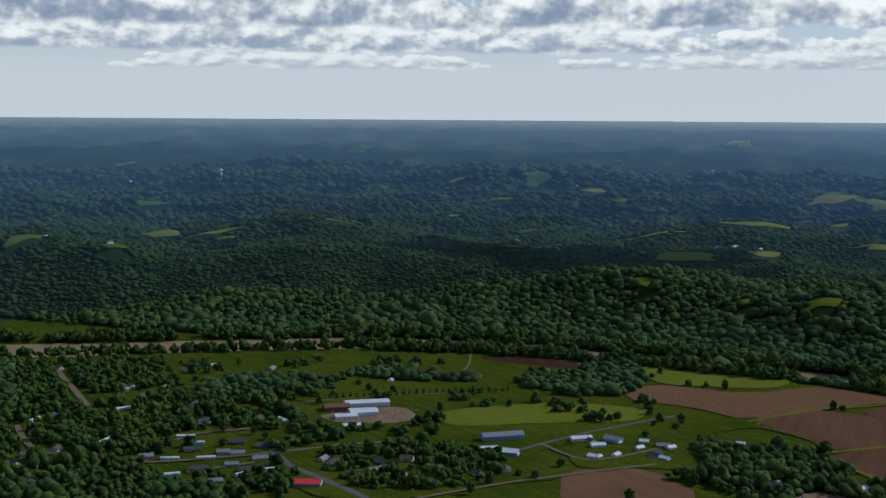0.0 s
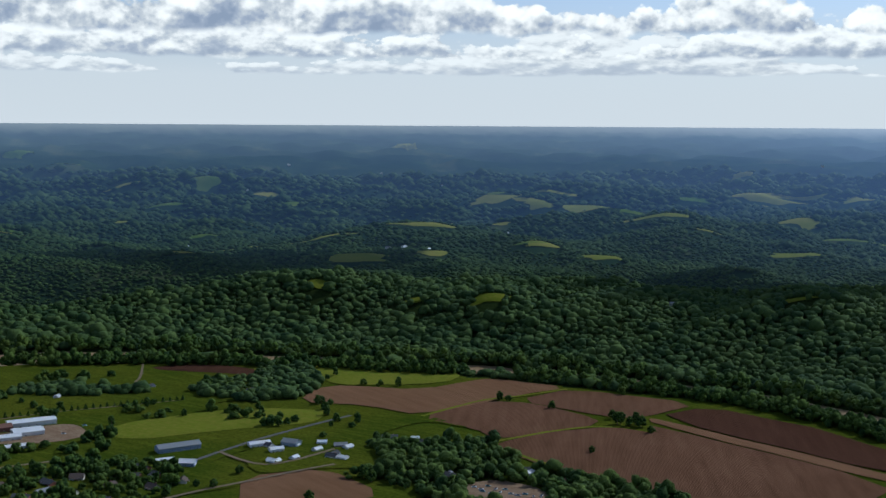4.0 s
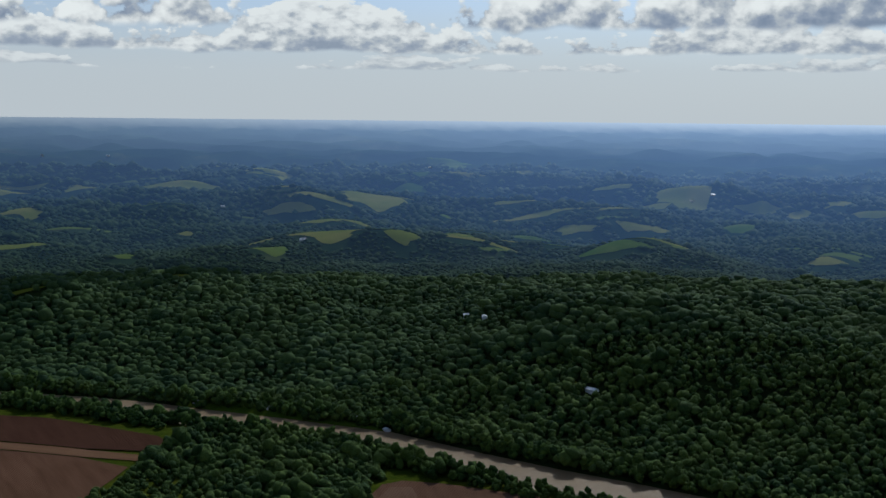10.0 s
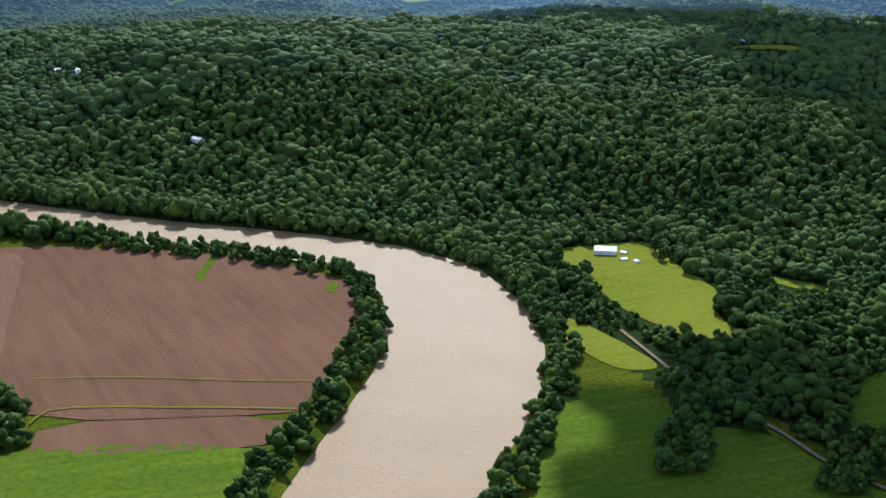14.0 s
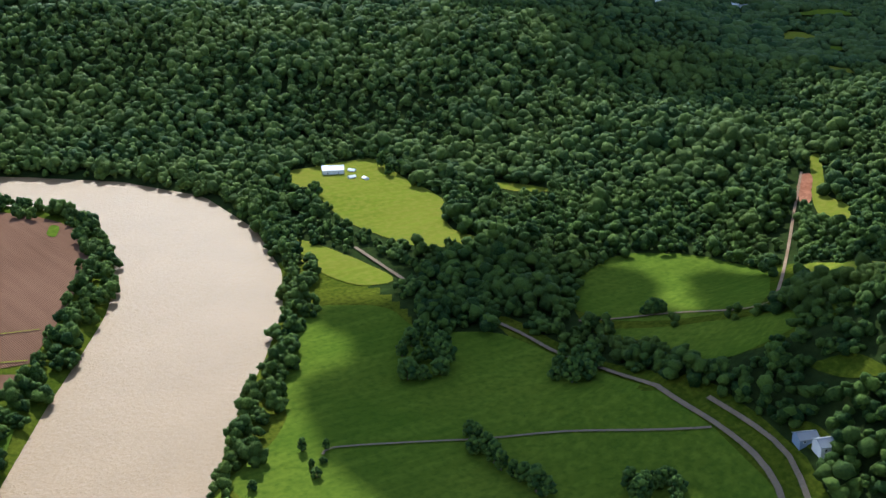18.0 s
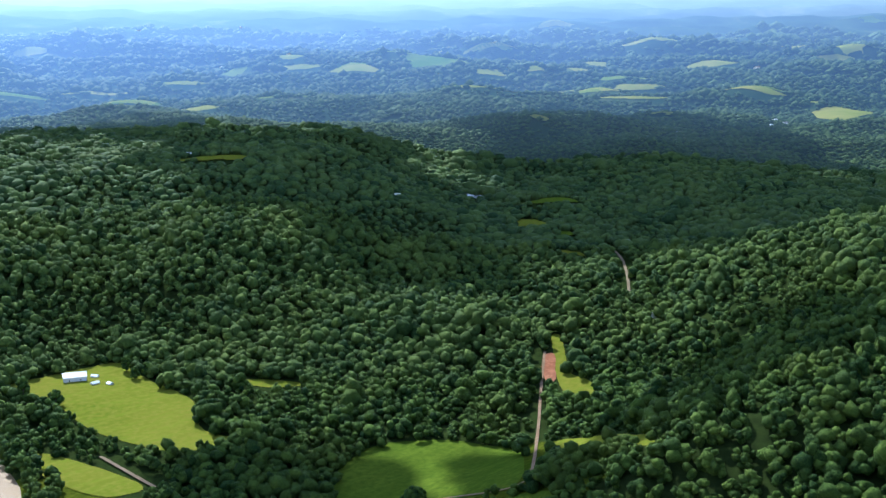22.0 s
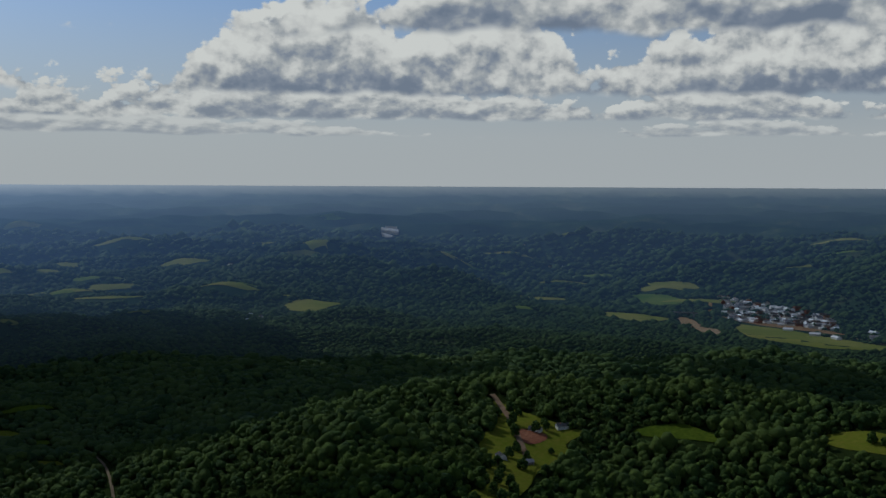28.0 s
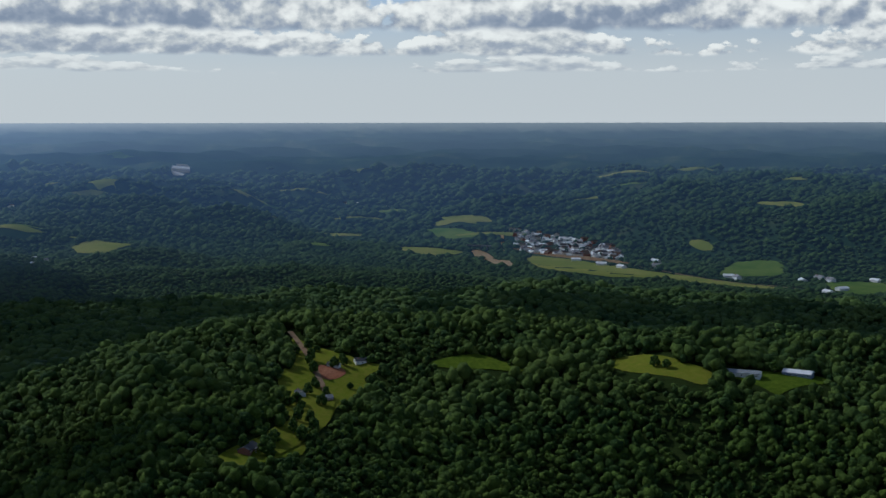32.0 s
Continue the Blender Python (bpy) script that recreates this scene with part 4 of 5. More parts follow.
hill_fields([(54.59, 3725, 32, 35), (62.38, 3485, 53, 25), (-7.82, 3736, 52, 22), (87.19, 3867, 107, 34), (-54.49, 2500, 72, 36), (78.66, 3400, 106, 17), (-32.0, 2898, 46, 22), (-49.22, 2969, 27, 27), (86.87, 3561, 95, 22), (-13.31, 3812, 98, 18), (-30.47, 2436, 97, 22), (-3.33, 2796, 35, 25), (-29.8, 3279, 42, 27), (22.65, 3339, 106, 38), (16.32, 3603, 107, 33), (90.31, 3899, 65, 31), (-38.97, 3071, 98, 29), (-22.33, 2552, 44, 17), (-29.96, 2982, 28, 35), (-1.56, 3286, 79, 17), (-55.19, 2608, 108, 16), (1.58, 3793, 74, 14), (30.22, 2412, 79, 29), (-30.79, 3052, 41, 14)], 120)
hill_fields([(28.51, 3084, 96, 19), (4.58, 3451, 30, 23), (45.57, 2754, 55, 29), (-0.62, 3796, 98, 35), (2.19, 2663, 79, 25), (15.47, 3424, 104, 35), (-48.42, 3847, 82, 22), (52.91, 3133, 72, 28), (-43.7, 2947, 62, 15), (51.86, 2889, 65, 38), (-49.05, 3663, 52, 17), (49.1, 3199, 27, 28), (58.62, 2401, 80, 20), (3.69, 2469, 70, 38), (-18.1, 2454, 97, 38), (13.01, 3849, 102, 33), (-21.12, 3277, 97, 25), (-56.01, 2824, 49, 32), (-44.33, 2451, 80, 23), (6.28, 2472, 65, 29), (35.4, 3757, 67, 28), (14.93, 3664, 102, 22), (51.97, 3430, 56, 34), (47.07, 3161, 73, 38)], 144)
hill_fields([(37.91, 3397, 57, 34)], 168)
hill_fields(FARMLAND, 200)

# ---- buildings ----
def part(name, bm, mat, parent, label=""):
    me = bpy.data.meshes.new(name)
    bm.normal_update()
    bm.to_mesh(me)
    bm.free()
    me.materials.append(mat)
    ob = new(name, me)
    ob.parent = parent
    return tagged(ob, label) if label else ob


def box_bm(sx, sy, sz, x=0, y=0, z=0, bevel=0.0):
    bm = bmesh.new()
    bmesh.ops.create_cube(bm, size=1)
    for v in bm.verts:
        v.co = Vector((v.co.x * sx + x, v.co.y * sy + y, v.co.z * sz + z + sz / 2))
    if bevel:
        bmesh.ops.bevel(bm, geom=bm.edges[:], offset=bevel, segments=1, affect="EDGES")
    return bm


def prism_bm(outline, length):
    """An outline in (y, z) drawn out along x."""
    bm = bmesh.new()
    a = [bm.verts.new((-length / 2, y, z)) for y, z in outline]
    b = [bm.verts.new((length / 2, y, z)) for y, z in outline]
    n = len(outline)
    bm.faces.new(a[::-1]), bm.faces.new(b)
    for i in range(n):
        bm.faces.new((a[i], a[(i + 1) % n], b[(i + 1) % n], b[i]))
    bmesh.ops.recalc_face_normals(bm, faces=bm.faces[:])
    return bm


WHITE = painted("white_siding", (0.66, 0.65, 0.62))
CREAM = painted("cream_siding", (0.55, 0.50, 0.42))
TAN = painted("tan_siding", (0.36, 0.30, 0.24))
BRICK = painted("red_brick", (0.24, 0.10, 0.07))
BLUEGREY = painted("blue_grey_siding", (0.20, 0.25, 0.32))
SHINGLE = painted("dark_grey_shingle", (0.07, 0.07, 0.075), 0.9, 0.15)
SHINGLE_BROWN = painted("brown_shingle", (0.10, 0.075, 0.06), 0.9, 0.15)
SHINGLE_GREY = painted("weathered_grey_shingle", (0.22, 0.22, 0.23), 0.85, 0.2)
METAL = painted("pale_metal_roof", (0.64, 0.64, 0.64), 0.4, 0.5)
METAL_GREY = painted("grey_metal_roof", (0.20, 0.21, 0.22), 0.45, 0.5)
METAL_RED = painted("red_metal_roof", (0.55, 0.03, 0.04), 0.45, 0.5, 0.12)
METAL_GREEN = painted("green_metal_roof", (0.05, 0.13, 0.10), 0.45, 0.5)
RUST = painted("rusty_brown_roof", (0.16, 0.08, 0.055), 0.8, 0.2)
GLASSY = painted("dark_window_glass", (0.03, 0.035, 0.04), 0.15, 0.6, 0.1)
DOORWOOD = painted("dark_door_paint", (0.12, 0.07, 0.05))
TRIM = painted("white_trim", (0.75, 0.75, 0.73))


def building(name, label, category, L, W, H, rise, wall, roof, group="", windows=2, chimney=True, big_door=False, porch=False, at=None):
    """A gabled building, ridge along its length, standing on its base."""
    ob = tagged(new(name), label, category, group)
    hw = W / 2
    part("wall", prism_bm([(-hw, -2.5), (hw, -2.5), (hw, H), (0, H + rise), (-hw, H)], L), wall, ob)
    o, th = 0.5, 0.22
    k = rise / hw
    for s in (-1, 1):
        part("roof_slope", prism_bm([(0, H + rise + 0.06), (s * (hw + o), H - o * k + 0.06), (s * (hw + o), H - o * k + th + 0.06), (0, H + rise + th + 0.06)], L + 2 * o), roof, ob)
    part("ridge_cap", box_bm(L + 2 * o, 0.4, 0.14, z=H + rise + th), roof, ob)
    if chimney:
        part("chimney", box_bm(0.9, 0.7, 2.2, L * 0.22, hw * 0.35, H + rise * 0.5, 0.05), BRICK, ob, "red brick chimney")
    for s in (-1, 1):
        for k in range(windows):
            x = (k + 0.5) / windows * L - L / 2
            if k == windows // 2 and s == -1 and not big_door:
                continue
            w = part("window", box_bm(1.3, 0.12, 1.3, x, s * (hw + 0.04), 0.9), TRIM, ob)
            part("pane", box_bm(1.05, 0.06, 1.05, x, s * (hw + 0.11), 1.02), GLASSY, w)
    if big_door:
        part("sliding_door", box_bm(0.14, W * 0.4, H * 0.75, L / 2 + 0.08, 0, 0), TRIM, ob, "wide pale sliding door")
    else:
        x = (windows // 2 + 0.5) / max(1, windows) * L - L / 2
        part("door", box_bm(1.0, 0.12, 2.05, x, -hw - 0.06, 0), DOORWOOD, ob)
        if windows:
            part("step", box_bm(1.8, 1.2, 0.3, x, -hw - 0.65, -0.15), TRIM, ob)
    if porch:
        part("porch_roof", box_bm(L * 0.45, 2.4, 0.18, 0, -hw - 1.2, H - 0.5), roof, ob)
        for x in (-L * 0.2, L * 0.2):
            part("porch_post", box_bm(0.16, 0.16, H - 0.5, x, -hw - 2.2, 0), TRIM, ob)
    return ob


def set_down(ob, x, y, heading, scale=1.0):
    return copy_or_place(ob, x, y, heading, scale, False)


def copy_or_place(ob, x, y, heading, scale=1.0, copy=True):
    z = float(ground(x, y))
    m = pose(x, y, z, 0, 0, heading) @ Matrix.Scale(scale, 4)
    OPEN.append([(x + 13 * scale * math.cos(a), y + 13 * scale * math.sin(a)) for a in np.arange(0, 6.28, 1.05)])
    if copy:
        return copy_thing(ob, m @ Matrix.Scale(1 / ob.scale.x, 4))
    ob.matrix_basis = m
    return ob


STYLES = [("house", "white-sided gable house with a dark shingle roof", 14, 8.5, 3.0, 2.6, WHITE, SHINGLE, 3, True, False),
          ("house", "red brick ranch house with a dark shingle roof", 18, 9, 2.8, 2.2, BRICK, SHINGLE, 4, True, True),
          ("house", "cream-sided house with a brown shingle roof", 13, 9, 3.2, 3.0, CREAM, SHINGLE_BROWN, 3, True, True),
          ("house", "tan-sided house with a weathered grey roof", 15, 8, 2.8, 2.3, TAN, SHINGLE_GREY, 3, False, False),
          ("mobile_home", "long pale mobile home with a metal roof", 21, 5, 2.7, 0.7, WHITE, METAL, 4, False, False),
          ("farm_shed", "small white shed with a pale metal roof", 11, 8, 3.0, 1.8, WHITE, METAL, 2, False, False),
          ("house", "white farmhouse with a grey roof", 14, 9, 4.5, 3.0, WHITE, SHINGLE_GREY, 0, True, False),
          ("farm_shed", "white farm shed with a bright metal roof", 16, 9, 3.4, 2.0, WHITE, METAL, 0, False, False),
          ("house", "pale house with a dark roof", 13, 9, 5.0, 3.0, CREAM, SHINGLE, 0, True, False),
          ("house", "brick house with a brown roof", 13, 9, 4.5, 3.0, BRICK, SHINGLE_BROWN, 0, True, False)]
MODELS = {}


def house_row(places, styles, group, seed, size=1.0, turn=None):
    rng = random.Random(seed)
    for x, y in places:
        k = rng.choice(styles)
        h = (turn if turn is not None else rng.choice([0, 90, 35, 125])) + rng.uniform(-8, 8)
        s = size * rng.uniform(0.9, 1.1)
        if k not in MODELS:
            n, lab, L, W, H, rise, wall, roof, win, chim, porch = STYLES[k]
            MODELS[k] = building(n, lab, "house" if n != "farm_shed" else "shed", L, W, H, rise, wall, roof, "", win, chim, False, porch)
            ob = copy_or_place(MODELS[k], x, y, h, s, False)
        else:
            ob = copy_or_place(MODELS[k], x, y, h, s)
        ob["group"] = group


def one(name, label, category, x, y, heading, L, W, H, rise, wall, roof, **kw):
    ob = building(name, label, category, L, W, H, rise, wall, roof, **kw)
    OPEN.append([(x + (L * 0.62) * math.cos(a), y + (L * 0.62) * math.sin(a)) for a in np.arange(0, 6.28, 0.7)])
    ob.matrix_basis = pose(x, y, float(ground(x, y)), 0, 0, heading)
    return ob


def car(colour, label):
    ob = tagged(new("car"), label, "car", "parked vehicles")
    part("body", box_bm(4.5, 1.8, 0.75, 0, 0, 0.35, 0.15), colour, ob)
    part("cabin", prism_bm([(-0.75, 1.1), (0.75, 1.1), (0.62, 1.6), (-0.62, 1.6)], 2.3), GLASSY, ob)
    for x in (-1.4, 1.4):
        for y in (-0.85, 0.85):
            bm = bmesh.new()
            bmesh.ops.create_cone(bm, cap_ends=True, segments=12, radius1=0.34, radius2=0.34, depth=0.24, matrix=Matrix.Translation((x, y, 0.34)) @ Matrix.Rotation(radians(90), 4, "X"))
            part("wheel", bm, SHINGLE, ob)
    return ob


CARS = []


def parked(places, seed):
    rng = random.Random(seed)
    if not CARS:
        CARS.extend([(painted("white_car_paint", (0.75, 0.76, 0.78), 0.3, 0.5, 0.05), "white parked car on gravel"),
                     (painted("silver_car_paint", (0.4, 0.42, 0.44), 0.3, 0.5, 0.05), "silver parked car on gravel"),
                     (painted("teal_car_paint", (0.16, 0.3, 0.32), 0.3, 0.5, 0.05), "blue-green parked car on gravel")])
        for k, (m, lab) in enumerate(CARS):
            CARS[k] = [car(m, lab), False]
    for x, y in places:
        c = rng.choice(CARS)
        m = pose(x, y, float(ground(x, y)) + 0.6, 0, 0, rng.choice([20, 25, 110]) + rng.uniform(-9, 9))
        if c[1]:
            copy_thing(c[0], m)
        else:
            c[0].matrix_basis, c[1] = m, True


def water_tower(x, y):
    ob = tagged(new("water_tower"), "white spheroid water tower among far woods", "water tower")
    bm = bmesh.new()
    bmesh.ops.create_uvsphere(bm, u_segments=20, v_segments=12, radius=9, matrix=Matrix.Translation((0, 0, 38)) @ Matrix.Diagonal((1, 1, 0.8, 1)))
    part("tank", bm, WHITE, ob)
    bm = bmesh.new()
    bmesh.ops.create_cone(bm, cap_ends=True, segments=16, radius1=4.5, radius2=2.2, depth=34, matrix=Matrix.Translation((0, 0, 15)))
    part("stem", bm, WHITE, ob)
    ob.matrix_basis = pose(x, y, float(ground(x, y))) @ Matrix.Scale(0.7, 4)


def bridge(a, b):
    ob = tagged(new("road_bridge"), "low grey road bridge over the river by the town", "bridge")
    d = Vector((b[0] - a[0], b[1] - a[1]))
    L = d.length
    part("deck", box_bm(L, 9, 1.2, 0, 0, 9), METAL_GREY, ob)
    for k in range(4):
        part("pier", box_bm(3, 8, 14, (k + 0.5) / 4 * L - L / 2, 0, -5), METAL_GREY, ob)
    for s in (-1, 1):
        part("railing", box_bm(L, 0.3, 1.2, 0, s * 4.3, 10.2), METAL_GREY, ob)
    ob.matrix_basis = pose((a[0] + b[0]) / 2, (a[1] + b[1]) / 2, float(ground(*a)), 0, 0, math.degrees(math.atan2(d.y, d.x)))


def church(x, y, heading):
    ob = building("church", "small white country church with a red roof and steeple", "church", 16, 9, 4.5, 4.2, WHITE, METAL_RED, windows=4, chimney=False)
    part("belfry", box_bm(3, 3, 9, 6.5, 0, 0), WHITE, ob)
    bm = bmesh.new()
    bmesh.ops.create_cone(bm, cap_ends=True, segments=4, radius1=2.5, radius2=0.05, depth=5.5, matrix=Matrix.Translation((6.5, 0, 11.7)) @ Matrix.Rotation(radians(45), 4, "Z"))
    part("spire", bm, METAL_RED, ob)
    OPEN.append([(x + 12 * math.cos(a), y + 12 * math.sin(a)) for a in np.arange(0, 6.28, 0.8)])
    ob.matrix_basis = pose(x, y, float(ground(x, y)), 0, 0, heading)


def town(a, b, c, d, n, seed):
    """Close-set town houses in rows over a four-cornered plot."""
    rng = random.Random(seed)
    spots = []
    for i in range(n):
        for j in range(6):
            u, v = (i + rng.uniform(0.2, 0.8)) / n, (j + rng.uniform(0.2, 0.8)) / 6
            p = [(a[k] * (1 - u) + b[k] * u) * (1 - v) + (d[k] * (1 - u) + c[k] * u) * v for k in (0, 1)]
            spots.append((round(p[0], 1), round(p[1], 1)))
    house_row(spots, [6, 6, 7, 7, 8, 9], "town houses", seed, 1.1)


# ---- buildings in their places ----
BUILT = len(OPEN)
house_row([(-1117, 438), (-1051, 478), (-1347, 510), (-1460, 574), (-1394, 579), (-1330, 582), (-1253, 591), (-1244, 597), (-1196, 587), (-1201, 519), (-1168, 481), (-1161, 548), (-1170, 459), (-1209, 451), (-1049, 625), (-1033, 634), (-1016, 650), (-1055, 609), (-1058, 585), (-1125, 612), (-1220, 626), (-1205, 601), (-1113, 590)], [0, 2, 3, 4], "village houses", 1, 0.82)
house_row([(-1021, 546), (-994, 540), (-950, 545), (-944, 524), (-974, 527), (-938, 553), (-910, 559), (-910, 530), (-887, 533), (-877, 550), (-962, 498), (-979, 484), (-917, 474), (-916, 501), (-875, 494), (-972, 572), (-945, 583)], [4, 4, 3, 1], "village mobile homes", 2, 0.82, turn=60)
house_row([(-1050, 403), (-1028, 384), (-988, 364), (-1003, 392), (-1049, 431), (-969, 364), (-961, 375), (-939, 383), (-878, 519), (-1296, 695), (-1293, 731), (-1235, 775)], [0, 2, 3, 5], "village houses", 3, 0.82)
house_row([(-793, 688), (-780, 703), (-753, 675), (-784, 657), (-761, 629), (-824, 656), (-794, 626), (-817, 616), (-819, 597), (-857, 601), (-873, 600), (-833, 634), (-747, 703), (-805, 711)], [1, 1, 2, 3], "village houses", 4, 0.86)
house_row([(-1076, 920), (-1070, 936), (-1053, 943), (-1094, 847), (-947, 995), (-726, 796), (-722, 847), (-699, 843), (-704, 870), (-720, 813), (-729, 792), (-672, 932), (-659, 923), (-577, 852), (-524, 896), (-563, 851), (-734, 868)], [0, 5, 3, 5], "farm houses and sheds", 5, 0.74)
house_row([(-587, 713), (-569, 732), (-729, 793), (-768, 830), (-753, 827), (-713, 870), (-696, 837), (-685, 839), (-693, 920), (-660, 926), (-528, 904), (-469, 909), (-363, 820), (-575, 849), (-420, 755)], [3, 1, 5, 0], "farm houses and sheds", 6, 0.78)
house_row([(-243, 1279), (-237, 1295), (-190, 1267), (-141, 1261), (-69, 1207), (-37, 1175), (-193, 1108), (-160, 1247)], [5, 0], "river cabins", 7, 0.7)
house_row([(-227, 2260), (-177, 3556), (249, 3607), (732, 3369), (795, 3388), (11, 3988), (-511, 3074), (-929, 2958), (52, 1475), (70, 1438), (420, 4207), (168, 1209), (-595, 3632), (-1423, 3424), (-1043, 3604)], [6, 7, 7], "far hill farms", 8, 0.7)
house_row([(-2284, 2540), (-2192, 3089), (-2129, 3099), (-2532, 3306), (-1437, 3414), (-600, 3627), (-229, 2256), (-1064, 4112), (-1262, 4039), (-911, 2846), (-702, 1595), (-1031, 1464), (-548, 3039), (-1337, 1895), (-1417, 1874), (-370, 3484)], [6, 7, 7], "far hill farms", 9, 0.7)
house_row([(-3576, 1692), (-3557, 1722), (-2943, 2209), (-1948, 904), (-3284, 2394), (-1847, 1762), (-1423, 1880), (-1394, 1894), (-2146, 3112), (-2217, 3086), (-2831, 3178), (-2519, 2644), (-2141, 875), (-1466, 2395)], [6, 7, 7], "far hill farms", 10, 0.7)
house_row([(2079, 3445), (2351, 3456), (2432, 3395), (2092, 2701), (1186, 1138), (1181, 1118), (1188, 1093), (1198, 1086), (1226, 1081), (971, 1055), (945, 1046), (835, 1286), (1980, 1149), (2039, 1154), (2819, 1684), (812, 566), (1971, 2848), (2195, 2218)], [6, 7, 7], "valley farms", 11, 0.7)
house_row([(2696, 2493), (2168, 2493), (3599, 989), (3532, 945), (3547, 885), (3142, 869), (3499, 794), (3755, 1166), (2814, 1686), (2748, 1520), (2089, 1205), (3576, 1024), (3552, 759), (3368, 618)], [6, 7, 7], "far valley farms", 12, 0.7)
house_row([(2639, 70), (2543, 65), (2411, -76), (2386, -91), (2364, -209), (2397, -243), (2374, -261), (2258, -268), (2393, -344), (2522, 136), (2571, 180), (2638, 239), (2219, -240)], [6, 7, 7], "valley houses", 13, 1.3)
house_row([(972, 290), (990, 271), (878, 269), (875, 288)], [0, 3], "ridge houses", 14, 0.8)
house_row([(707, 267)], [1], "ridge houses", 15, 0.95)
house_row([(449, 832), (440, 816), (448, 808)], [5], "barnyard sheds", 16, 0.5)
one('barn', 'white metal barn with a low gable roof', 'barn', 434, 836, -25, 17, 11, 4, 2.2, WHITE, METAL, windows=2, chimney=False, big_door=True)
one('house', 'pale house with a grey metal roof in a wood clearing', 'house', 394, 300, -20, 13, 8, 3, 2, WHITE, METAL_GREY, windows=3, chimney=False)
one('house', 'low house with a blue-grey roof in a wood clearing', 'house', 392, 312, -20, 9, 7, 2.8, 1.8, BLUEGREY, METAL_GREY, windows=2, chimney=False)
one('barn', 'long white poultry barn with a metal roof', 'barn', 956, -42, 78, 28, 9, 3.2, 1.6, WHITE, METAL_GREY, windows=5, chimney=False, big_door=True)
one('barn', 'long grey poultry barn with a metal roof', 'barn', 974, -85, 70, 22, 10, 3.2, 1.8, BLUEGREY, METAL, windows=5, chimney=False, big_door=True)
one('factory_hall', 'old brick factory hall with a rusty roof', 'factory', -1018, 717, 64, 26, 16, 5, 2.2, BRICK, RUST, windows=5, chimney=False, big_door=True)
one('factory_hall', 'long white factory hall with a pale metal roof', 'factory', -1014, 753, 64, 46, 16, 5, 1.4, WHITE, METAL, windows=6, chimney=False, big_door=True)
one('factory_hall', 'white factory hall with a pale metal roof', 'factory', -985, 727, 64, 28, 20, 5, 1.4, WHITE, METAL, windows=4, chimney=False, big_door=True)
one('factory_hall', 'low white factory hall with a pale metal roof', 'factory', -983, 704, 64, 22, 13, 4, 1.2, WHITE, METAL, windows=4, chimney=False, big_door=True)
one('factory_hall', 'low white store hall with a pale metal roof', 'factory', -950, 689, 64, 20, 10, 3.5, 1.1, WHITE, METAL, windows=3, chimney=False, big_door=True)
one('store', 'low grey store with a bright red metal roof', 'store', -820, 549, 45, 22, 14, 3.5, 2.2, BLUEGREY, METAL_RED, windows=4, chimney=False, big_door=True)
one('long_shed', 'long grey shed with a metal roof', 'shed', -826, 772, 66, 40, 13, 5, 2.5, BLUEGREY, METAL_GREY, windows=6, chimney=False, big_door=True)
one('shed', 'white flat shed with a pale metal roof', 'shed', -806, 737, 60, 17, 6, 3.2, 0.9, WHITE, METAL, windows=3, chimney=False)
one('shed', 'grey shed with a pale metal roof', 'shed', -781, 741, 30, 14, 11, 4, 2.2, BLUEGREY, METAL, windows=3, chimney=False, big_door=True)
one('shed', 'long white shed with a pale metal roof', 'shed', -776, 827, 62, 20, 8, 3.6, 1.6, WHITE, METAL, windows=4, chimney=False, big_door=True)
one('shed', 'white shed with a pale metal roof', 'shed', -750, 822, 62, 13, 7, 3.4, 1.6, WHITE, METAL, windows=3, chimney=False)
one('shed', 'blue-grey barn with a dark metal roof', 'barn', -754, 847, 10, 16, 11, 4, 2.4, BLUEGREY, METAL_GREY, windows=3, chimney=False, big_door=True)
one('shed', 'long low barn with a red roof', 'barn', -488, 889, 20, 20, 8, 3, 1.8, TAN, RUST, windows=4, chimney=False)
one('long_barn', 'long grey barn with a metal roof', 'barn', -586, 663, 60, 24, 10, 4, 2, WHITE, METAL_GREY, windows=5, chimney=False, big_door=True)
one('shed', 'white shed with a pale metal roof', 'shed', -601, 678, 60, 14, 7, 4, 1.6, WHITE, METAL, windows=3, chimney=False)
one('machine_shed', 'large grey metal machine shed', 'shed', -251, 770, 48, 27, 15, 5, 2.4, BLUEGREY, METAL_GREY, windows=4, chimney=False, big_door=True)
one('shed', 'dark open shed behind the machine shed', 'shed', -262, 785, 40, 13, 9, 4, 1.8, TAN, SHINGLE, windows=2, chimney=False)
one('green_shed', 'long shed with a dark green metal roof', 'shed', -307, 723, -8, 26, 9, 4, 2, BLUEGREY, METAL_GREEN, windows=4, chimney=False, big_door=True)
one('white_shed', 'long shed with a bright white metal roof', 'shed', -338, 700, 50, 30, 11, 4, 2, WHITE, METAL, windows=4, chimney=False, big_door=True)
one('house', 'large grey house with a steep roof and lawn', 'house', -62, 708, 60, 16, 11, 4, 4, BLUEGREY, SHINGLE, windows=4, porch=True)
church(-542, 676, 40)
parked([(-540, 833), (-532, 831), (-532, 842), (-522, 838), (-514, 832), (-515, 842), (-505, 834), (-498, 834), (-495, 840), (-486, 838), (-482, 844), (-474, 845), (-491, 815), (-481, 810), (-476, 816), (-468, 814), (-459, 826), (-519, 826), (-528, 827), (-507, 822)], 43)
parked([(-254, 801), (-248, 796), (-241, 792), (-240, 802), (-235, 797), (-297, 734), (-287, 738), (-330, 733)], 44)
